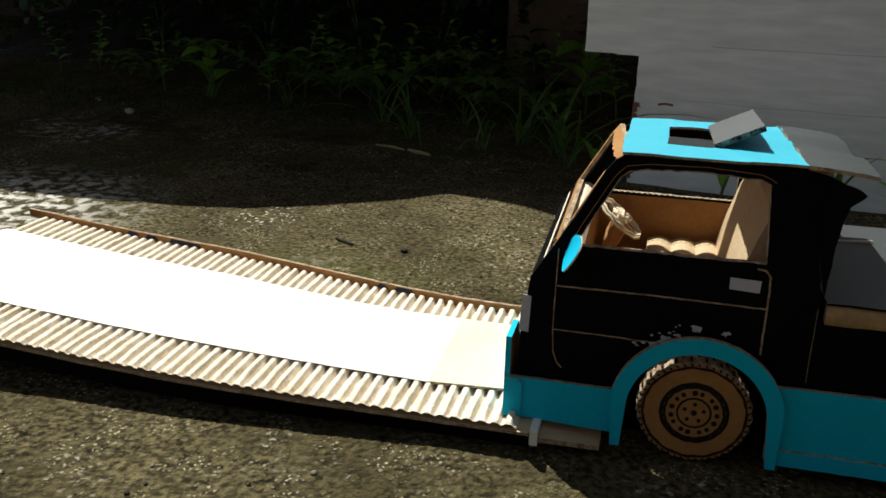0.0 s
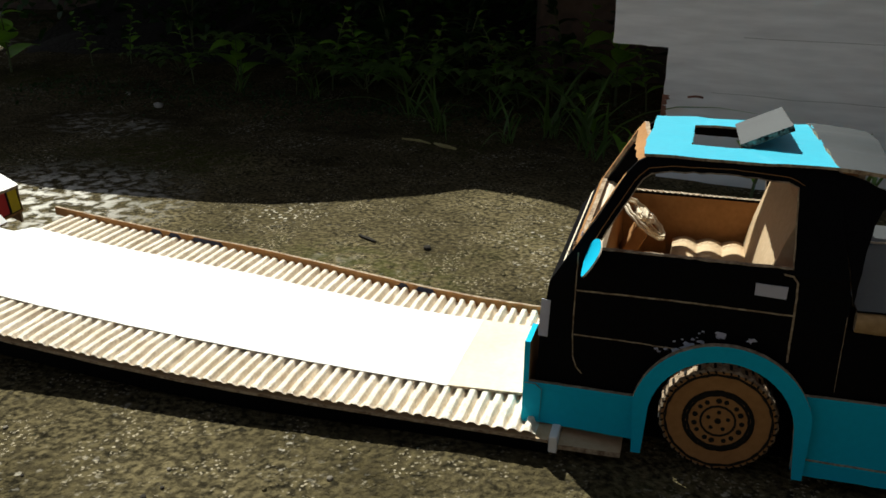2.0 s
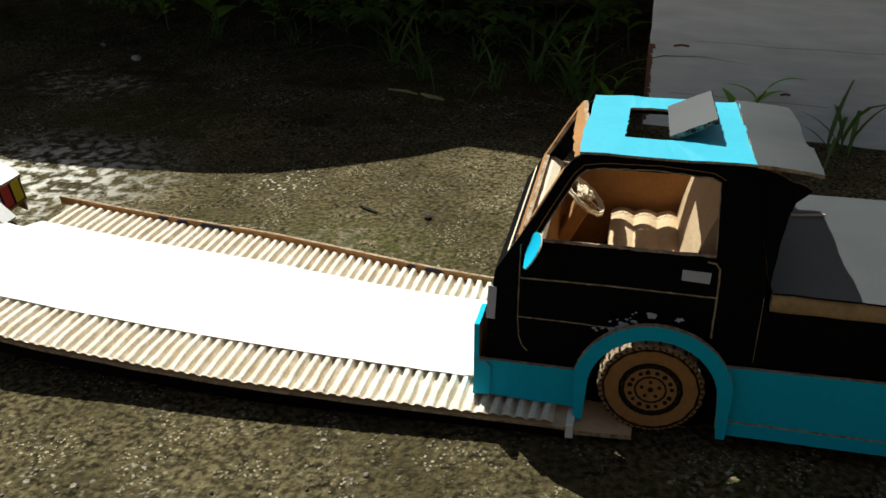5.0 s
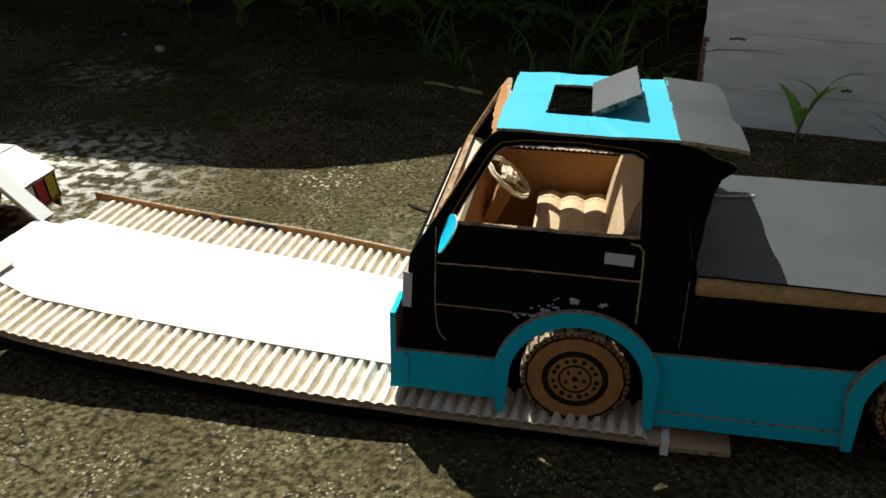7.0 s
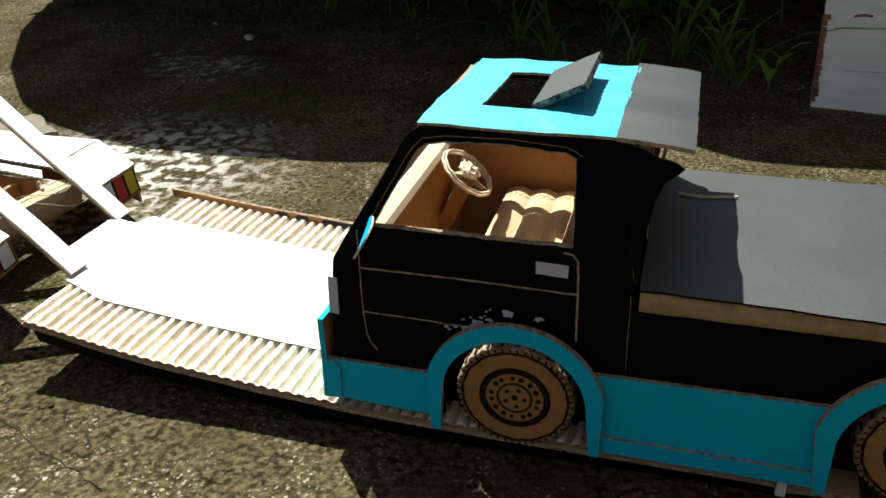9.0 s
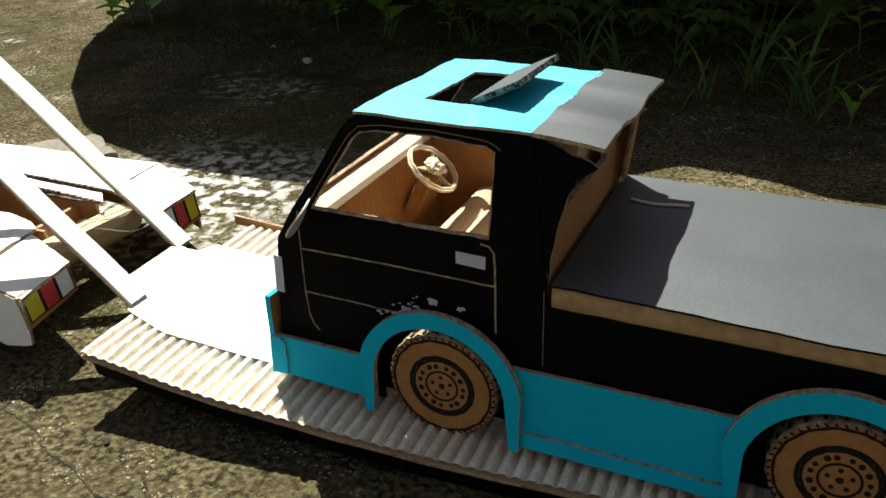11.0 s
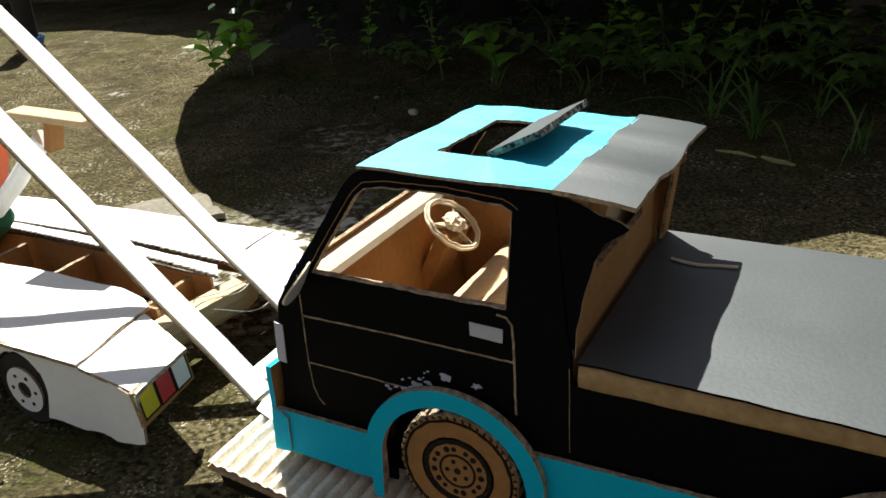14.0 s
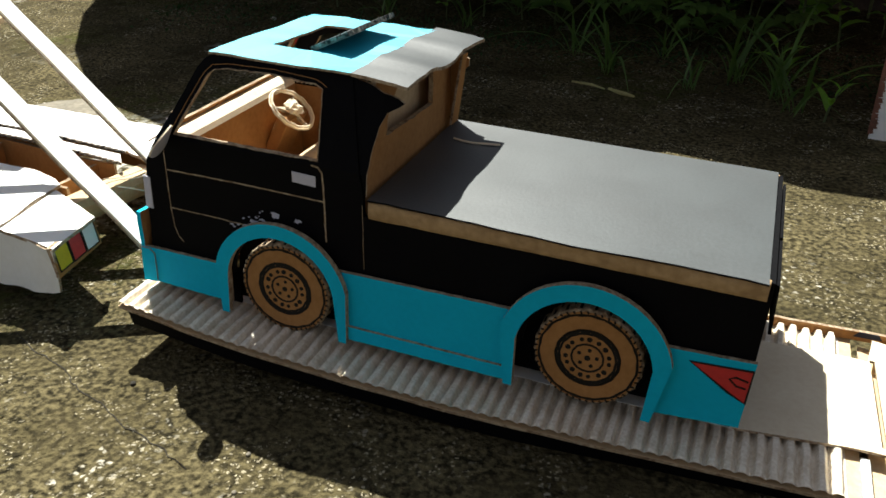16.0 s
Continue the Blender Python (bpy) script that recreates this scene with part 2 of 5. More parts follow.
def dense(loop, step):
    """The outline with extra points, so that it can be worn or bent."""
    out = []
    for i, (u, v) in enumerate(loop):
        a, c = loop[(i + 1) % len(loop)]
        n = max(1, int(math.hypot(a - u, c - v) / step))
        out += [(u + (a - u) * k / n, v + (c - v) * k / n) for k in range(n)]
    return out


def worn(loop, step=0.006, amount=0.0004, salt=0.0):
    return [(u + amount * noise.noise(Vector((u * 260, v * 260, salt))), v + amount * noise.noise(Vector((u * 260, v * 260, salt + 9)))) for u, v in dense(loop, step)]


def arc(cx, cz, r, a0, a1, n):
    return [(cx + r * math.cos(radians(a0 + (a1 - a0) * i / n)), cz + r * math.sin(radians(a0 + (a1 - a0) * i / n))) for i in range(n + 1)]


def ribbon(bm, line, width, thick, place, index=0, closed=False):
    """A narrow drawn line or cut along a path, slightly proud of its card."""
    n, rows = len(line), []
    for i, (u, v) in enumerate(line):
        a = line[(i - 1) % n] if closed or i else line[i]
        c = line[(i + 1) % n] if closed or i < n - 1 else line[i]
        d = math.hypot(c[0] - a[0], c[1] - a[1]) or 1
        nu, nv = -(c[1] - a[1]) / d * width / 2, (c[0] - a[0]) / d * width / 2
        rows.append([bm.verts.new(place(u + s * nu, v + s * nv, w)) for s, w in ((1, 0), (1, -thick), (-1, -thick), (-1, 0))])
    for i in range(n if closed else n - 1):
        p, q = rows[i], rows[(i + 1) % n]
        for k in range(3):
            bm.faces.new((p[k], q[k], q[k + 1], p[k + 1])).material_index = index


def tube(bm, line, radius, sides=6, index=0, closed=False):
    """A round bar along a path; radius may be a list."""
    rows, n = [], len(line)
    for i, p in enumerate(line):
        a = Vector(line[(i - 1) % n] if closed or i else line[i])
        c = Vector(line[(i + 1) % n] if closed or i < n - 1 else line[i])
        d = (c - a).normalized()
        s = d.cross(Vector((0.13, 0.27, 0.95))).normalized()
        t = d.cross(s)
        r = radius[i] if isinstance(radius, (list, tuple)) else radius
        rows.append([bm.verts.new(Vector(p) + r * (math.cos(2 * math.pi * k / sides) * s + math.sin(2 * math.pi * k / sides) * t)) for k in range(sides)])
    for i in range(n if closed else n - 1):
        for k in range(sides):
            bm.faces.new((rows[i][k], rows[i][(k + 1) % sides], rows[(i + 1) % n][(k + 1) % sides], rows[(i + 1) % n][k])).material_index = index
    if not closed:
        for ring in (rows[0], rows[-1]):
            bm.faces.new(ring).material_index = index


def thing(name, label, category, group="", at=None):
    ob = new(name)
    ob.empty_display_size = 0.02
    if at is not None:
        ob.matrix_basis = at
    return tagged(ob, label, category, group)


# ---- ground and enclosure ----
def relief(x, y):
    z = 0.0016 * noise.noise(Vector((x * 9, y * 9, 0.4))) + 0.0011 * noise.noise(Vector((x * 38, y * 38, 1.7)))
    mound = math.exp(-(((x + 0.60) / 0.10) ** 2 + ((y - 0.585) / 0.05) ** 2))
    z += 0.012 * mound * (1 + 0.7 * noise.noise(Vector((x * 60, y * 60, 5.0))))
    far = max(0.0, y - 0.85)
    z += min(far, 0.6) * 0.03 + 0.006 * min(1.0, far * 6) * noise.noise(Vector((x * 16, y * 16, 8.0)))
    return z


def build_ground():
    outward = [0.02 * 1.45 ** k for k in range(1, 28)]
    xs = [-1.9 - d for d in reversed(outward)] + [-1.9 + 0.0125 * i for i in range(209)] + [0.7 + d for d in outward]
    ys = [-0.35 - d for d in reversed(outward)] + [-0.35 + 0.0125 * i for i in range(141)] + [1.4 + d for d in outward]
    verts = [(x, y, relief(x, y) if -3 < x < 2 and -1 < y < 3 else 0.018) for y in ys for x in xs]
    w = len(xs)
    faces = [(j * w + i, j * w + i + 1, (j + 1) * w + i + 1, (j + 1) * w + i) for j in range(len(ys) - 1) for i in range(w - 1)]
    me = bpy.data.meshes.new("ground")
    me.from_pydata(verts, [], faces)
    me.polygons.foreach_set("use_smooth", [True] * len(me.polygons))
    me.materials.append(GROUND)
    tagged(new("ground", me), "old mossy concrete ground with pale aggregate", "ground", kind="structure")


def build_shade_sheet():
    """Added, unseen sheet over the yard's back, whose rounded edge throws the broad shade."""
    # Set low so the planted edge beneath gets less sky.
    high = 0.47
    dx, dy = -0.43 * high, 0.50 * high
    line = [(1.6, 0.58), (0.5, 0.54), (0.10, 0.515), (-0.05, 0.501), (-0.1455, 0.502), (-0.2077, 0.533), (-0.30, 0.556), (-0.35, 0.510), (-0.4355, 0.455), (-0.516, 0.4165), (-0.606, 0.400), (-0.72, 0.393), (-0.848, 0.398),
            (-0.914, 0.412), (-1.045, 0.454), (-1.14, 0.515), (-1.178, 0.548), (-1.31, 0.665), (-1.40, 0.77), (-1.489, 0.876), (-1.579, 1.033), (-1.66, 1.20), (-1.78, 1.40), (-2.30, 1.54), (-2.70, 1.60), (-5.0, 1.80), (-5.0, 5.0), (1.6, 5.0)]
    bm = bmesh.new()
    plate(bm, [(u + dx, v + dy) for u, v in line], [], 0.03, lambda u, v, w: (u, v, high + w), 0, 0, 0)
    tagged(part("shade_sheet", bm, SHADE_SHEET), "unseen grey sheet added to shade the planted edge of the yard", "roof", kind="structure")


def build_walls():
    bm = bmesh.new()
    v = box(bm, -6.0, 4.0, 2.3, 2.5, -0.05, 1.5)
    tagged(part("wall_back", bm, WALL), "dark stained masonry wall behind the plants", "wall", kind="structure")
    # Unseen low wall, added to keep sky light off the truck's near flank.
    bm = bmesh.new()
    box(bm, -0.06, 2.60, -0.80, -0.68, -0.02, 0.75, bevel=0.01)
    tagged(part("front_sky_blocker", bm, WALL), "unseen low dark wall added to dim the truck's near side", "wall", kind="structure")
    bm = bmesh.new()
    box(bm, -0.36, 0.45, 1.37, 1.50, 0.0, 0.45, bevel=0.01)
    tagged(part("wall_pier", bm, WALL), "rust-stained masonry pier behind the weeds", "wall", kind="structure")
    bm = bmesh.new()
    n, m = 60, 10
    grid = [[bm.verts.new((-1.75 + 3.15 * i / n, 1.32 + 1.1 * j / m, 0.012 + 0.30 * (j / m) ** 1.3 + 0.04 * noise.noise(Vector((i * 0.4, j * 0.5, 2))))) for i in range(n + 1)] for j in range(m + 1)]
    for j in range(m):
        for i in range(n):
            bm.faces.new((grid[j][i], grid[j][i + 1], grid[j + 1][i + 1], grid[j + 1][i])).smooth = True
    tagged(part("soil_bank", bm, SOIL), "dark earth bank under the weeds", "soil", kind="structure")


# ---- loading ramp ----
RAMP_L, RAMP_R = -0.609, -0.099


def ease(u):
    u = min(1.0, max(0.0, u))
    return u * u * (3 - 2 * u)


def near_edge(x):
    return -0.0215 - 0.0095 * ease((-0.10 - x) / 0.30) + 0.0050 * ease((-0.50 - x) / 0.11)


def far_edge(x):
    return 0.158 + 0.030 * ease((-0.15 - x) / 0.29)


def deck(x):
    """Height of the ramp's board along its length."""
    u = max(0.0, -0.10 - x)
    return 0.0170 - 0.0025 * min(1.0, u / 0.4) + 0.004 * u + 0.105 * u * u


def build_ramp():
    ramp = thing("loading_ramp", "long corrugated cardboard loading ramp with a white paper lane", "ramp")
    # board under the flutes
    bm = bmesh.new()
    n = 40
    xs = [RAMP_L + (RAMP_R - RAMP_L) * i / n for i in range(n + 1)]
    rows = []
    for x in xs:
        wob = 0.0008 * noise.noise(Vector((x * 30, 0, 0)))
        rows.append([bm.verts.new(p) for p in ((x, near_edge(x) + wob, deck(x) - 0.0022), (x, far_edge(x), deck(x) - 0.0022), (x, far_edge(x), deck(x) - 0.0042), (x, near_edge(x) + wob, deck(x) - 0.0042))])
    for a, c in zip(rows, rows[1:]):
        for k in range(4):
            bm.faces.new((a[k], c[k], c[(k + 1) % 4], a[(k + 1) % 4])).material_index = 1 if k in (1, 3) else 0
    bm.faces.new(rows[0]).material_index = 1
    bm.faces.new(rows[-1]).material_index = 1
    part("base_board", bm, [KRAFT_PALE, EDGE], ramp)
    # exposed flutes
    bm = bmesh.new()
    pitch, per = 0.0088, 12
    count = int((RAMP_R - RAMP_L) / pitch)
    rows = []
    for i in range(count * per + 1):
        u = i / per
        x = RAMP_L + u * pitch
        ring = []
        for j in range(29):
            y = near_edge(x) + (far_edge(x) - 0.004 - near_edge(x)) * j / 28 - (0.0045 if j == 1 else 0.0)
            jit = 0.0007 * noise.noise(Vector((x * 45, y * 80, 0.0))) + 0.0003 * noise.noise(Vector((x * 300, y * 300, 0.0)))
            phase = (u + 0.05 * noise.noise(Vector((y * 26, math.floor(u) * 3.7, 0)))) % 1.0
            side = min(1.0, phase / 0.28) if phase < 0.60 else max(0.0, 1 - (phase - 0.60) / 0.30)
            crest = side * side * (3 - 2 * side)
            h = -0.0020 + 0.0057 * crest * (0.92 + 0.22 * noise.noise(Vector((math.floor(u) * 5.1, y * 22, 2.0))))
            if j < 2:
                h = 0.0020 + (h - 0.0020) * (0.25 + 0.5 * j)
            ring.append(bm.verts.new((x + jit, y, deck(x) + h)))
        rows.append(ring)
    for a, c in zip(rows, rows[1:]):
        for j in range(28):
            bm.faces.new((a[j], c[j], c[j + 1], a[j + 1]))
    part("corrugated_sheet", bm, FLUTES, ramp, "torn-open corrugated fluting with pale ridges")
    # white lane
    bm = bmesh.new()
    rows = []
    n = 60
    for i in range(n + 1):
        x = -0.642 + (-0.1742 + 0.642) * i / n
        near = 0.0140 + 0.30 * max(0.0, -0.57 - x) + 0.0006 * noise.noise(Vector((x * 60, 0, 0)))
        far = 0.121 + 0.017 * ease((-0.20 - x) / 0.22) + 0.0006 * noise.noise(Vector((x * 60, 4, 0)))
        if x < -0.616:
            near, far = 0.056 + 0.0040 * noise.noise(Vector((x * 160, 0, 0))), 0.122 + 0.003 * noise.noise(Vector((x * 160, 7, 0)))
        rows.append([bm.verts.new((x, near + (far - near) * j / 6, deck(x) + 0.0039 + 0.0004 * noise.noise(Vector((x * 25, j * 0.8, 0))))) for j in range(7)])
    for a, c in zip(rows, rows[1:]):
        for j in range(6):
            bm.faces.new((a[j], c[j], c[j + 1], a[j + 1]))
    lane = part("paper_lane", bm, WHITE, ramp, "white paper lane")
    lane.modifiers.new("thickness", "SOLIDIFY").thickness = 0.0004
    # bare card at the foot, with a slot
    bm = bmesh.new()
    plate(bm, worn([(-0.1741, 0.0145), (-0.120, 0.0190), (-0.050, 0.025), (-0.050, 0.150), (-0.085, 0.152), (-0.090, 0.121), (-0.1741, 0.1215)], 0.008, 0.0003), [[(-0.0870, 0.028), (-0.0838, 0.028), (-0.0852, 0.124), (-0.0888, 0.124)]], 0.002,
          lambda u, v, w: (u, v, (0.0213 if u < -0.1 else 0.0213 - (u + 0.1) * 0.12) + 0.0004 - w), 0, 1, 0)
    part("foot_card", bm, [PALE_CARD, EDGE], ramp, "bare card at the ramp's foot with a slot")
    bm = bmesh.new()
    box(bm, -0.0988, -0.0935, -0.020, 0.020, 0.0050, 0.0165, bevel=0.0005)
    part("paper_strip", bm, WHITE, ramp, "white paper strip")
    bm = bmesh.new()
    plate(bm, worn([(-0.0932, -0.018), (-0.055, -0.011), (-0.055, 0.155), (-0.0932, 0.155)], 0.008, 0.0006), [], 0.0035, lambda u, v, w: (u, v, 0.0110 - (u + 0.0955) * 0.10 - w), 0, 1, 0)
    part("ground_flap", bm, [KRAFT_PALE, EDGE], ramp, "kraft flap lying on the ground")
    # far lip with printed marks
    bm = bmesh.new()
    plate(bm, worn([(-0.625, 0.0), (-0.07, 0.0), (-0.07, 0.007), (-0.30, 0.0085), (-0.625, 0.008)], 0.01, 0.0007), [], 0.003, lambda u, v, w: (u, far_edge(u) - 0.003 + w, deck(u) - 0.001 + v), 0, 1, 0)
    lip = part("far_lip", bm, [KRAFT, EDGE], ramp, "folded kraft lip with dark print")
    for a, c in ((-0.52, -0.505), (-0.500, -0.485), (-0.475, -0.44), (-0.262, -0.250), (-0.245, -0.225), (-0.098, -0.078)):
        bm = bmesh.new()
        plate(bm, dense([(a, 0.003), (c, 0.003), (c - 0.003, 0.0072), (a + 0.004, 0.0075)], 0.006), [], 0.0004, lambda u, v, w: (u, far_edge(u) - 0.0034 + w, deck(u) - 0.001 + v), 0, 0, 0)
        part("print_mark", bm, NAVY, lip)
    # black strip along the near edge, standing in for the shade below it
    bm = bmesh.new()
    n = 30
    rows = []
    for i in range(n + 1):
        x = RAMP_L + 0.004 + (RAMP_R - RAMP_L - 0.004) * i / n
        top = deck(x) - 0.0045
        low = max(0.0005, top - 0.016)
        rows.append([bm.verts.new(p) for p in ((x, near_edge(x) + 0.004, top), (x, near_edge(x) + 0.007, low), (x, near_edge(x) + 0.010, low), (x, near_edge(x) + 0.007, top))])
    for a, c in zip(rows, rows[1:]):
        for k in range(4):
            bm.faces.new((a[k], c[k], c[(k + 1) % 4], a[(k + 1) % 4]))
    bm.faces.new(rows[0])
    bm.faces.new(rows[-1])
    part("edge_shade", bm, BLACK, ramp, "black strip for the shade under the ramp's near edge")
    for y in (0.03, 0.12):
        bm = bmesh.new()
        x0, x1 = RAMP_L + 0.10, RAMP_R - 0.03
        v = [bm.verts.new(p) for p in ((x0, y, 0.0), (x1, y, 0.0), (x1, y, deck(x1) - 0.005), ((x0 + x1) / 2, y, deck((x0 + x1) / 2) - 0.005), (x0, y, deck(x0) - 0.005))]
        w = [bm.verts.new(k.co + Vector((0, 0.004, 0))) for k in v]
        bm.faces.new(v)
        bm.faces.new(w)
        for i in range(5):
            bm.faces.new((v[i], v[(i + 1) % 5], w[(i + 1) % 5], w[i]))
        part("support_rib", bm, KRAFT, ramp)
    return ramp


# ---- cardboard pickup ----
TRUCK_W = 0.162
LEAN, BEND = 0.33, 0.133
WHEEL_R = 0.0345


def near_side(u, v, w):
    """Near flank: upright below the sill, leaning in above it; w goes inwards."""
    return (u, max(0.0, v - BEND) * LEAN + w, v)


def far_side(u, v, w):
    return (u, TRUCK_W - max(0.0, v - BEND) * 0.04 - w, v - 0.0070 * min(1.0, max(0.0, (v - 0.113) / 0.020)))


def build_wheel(parent):
    """One wheel, its hub at the origin and its outer face towards -y."""
    wheel = thing("wheel", "", "")
    wheel.parent = parent
    bm = bmesh.new()
    n = 72
    rows = []
    for y, k in ((-0.0015, 0.972), (0.0, 1.0), (0.013, 1.0), (0.0145, 0.972)):
        rows.append([bm.verts.new(((WHEEL_R * k + (0.0005 if i % 3 == 0 and y >= 0 else -0.0004)) * math.cos(2 * math.pi * i / n), y, (WHEEL_R * k + (0.0005 if i % 3 == 0 and y >= 0 else -0.0004)) * math.sin(2 * math.pi * i / n))) for i in range(n)])
    for a, c in zip(rows, rows[1:]):
        for i in range(n):
            fc = bm.faces.new((a[i], a[(i + 1) % n], c[(i + 1) % n], c[i]))
            fc.material_index = 1
    bm.faces.new(rows[0]).material_index = 0
    bm.faces.new(list(reversed(rows[-1]))).material_index = 0
    part("tyre", bm, [KRAFT, EDGE], wheel, "layered kraft card tyre")

    def face(u, v, w):
        return (u, -0.0015 + w, v)

    for r, wide in ((0.0308, 0.0012), (0.0314, 0.0007), (0.0198, 0.0022), (0.0178, 0.0016), (0.0204, 0.0009), (0.0100, 0.0013)):
        bm = bmesh.new()
        ring = [(r * math.cos(2 * math.pi * i / 56) * (1 + 0.012 * math.sin(i * 2.3 + r * 4000)), r * math.sin(2 * math.pi * i / 56) * (1 + 0.012 * math.sin(i * 1.7 + r * 9000))) for i in range(56)]
        ribbon(bm, ring, wide, 0.00035, face, closed=True)
        part("drawn_ring", bm, INK, wheel)

    def dot(r, a, size, name):
        bm = bmesh.new()
        pts = [(r * math.cos(a) + size * math.cos(k * math.pi / 4), r * math.sin(a) + size * math.sin(k * math.pi / 4)) for k in range(8)]
        plate(bm, pts, [], 0.0004, lambda u, v, w: (u, -0.0019 + w, v), 0, 0, 0)
        part(name, bm, INK, wheel)

    for i in range(15):
        dot(0.0138, 2 * math.pi * i / 15 + 0.05 * math.sin(i * 2.7), 0.00160 + 0.0002 * math.sin(i * 1.9), "rim_hole")
    for i in range(5):
        dot(0.0060, 2 * math.pi * i / 5 + 0.3, 0.0013, "wheel_bolt")
    dot(0.0, 0.0, 0.0020, "hub_dot")
    bm = bmesh.new()
    for i in range(48):
        a = 2 * math.pi * i / 48
        ribbon(bm, [((WHEEL_R - 0.0024) * math.cos(a), (WHEEL_R - 0.0024) * math.sin(a)), ((WHEEL_R - 0.0006) * math.cos(a + 0.03), (WHEEL_R - 0.0006) * math.sin(a + 0.03))], 0.0012, 0.0003, face)
        x0, z0 = (WHEEL_R + 0.0002) * math.cos(a), (WHEEL_R + 0.0002) * math.sin(a)
        x1, z1 = (WHEEL_R + 0.0002) * math.cos(a + 0.045), (WHEEL_R + 0.0002) * math.sin(a + 0.045)
        k = 0.0006
        y0, y1 = (0.0005, 0.006) if i % 2 else (0.006, 0.0125)
        q = [bm.verts.new(p) for p in ((x0, y0, z0), (x1, y0, z1), (x1, y1, z1), (x0, y1, z0), (x0 * (1 + k * 20), y0, z0 * (1 + k * 20)), (x1 * (1 + k * 20), y0, z1 * (1 + k * 20)), (x1 * (1 + k * 20), y1, z1 * (1 + k * 20)), (x0 * (1 + k * 20), y1, z0 * (1 + k * 20)))]
        for f4 in ((4, 5, 6, 7), (0, 4, 5, 1), (1, 5, 6, 2), (2, 6, 7, 3), (3, 7, 4, 0)):
            bm.faces.new([q[j] for j in f4])
    tagged(part("tread_ink", bm, INK, wheel, "inked tread blocks"), kind="stuff")
    return wheel


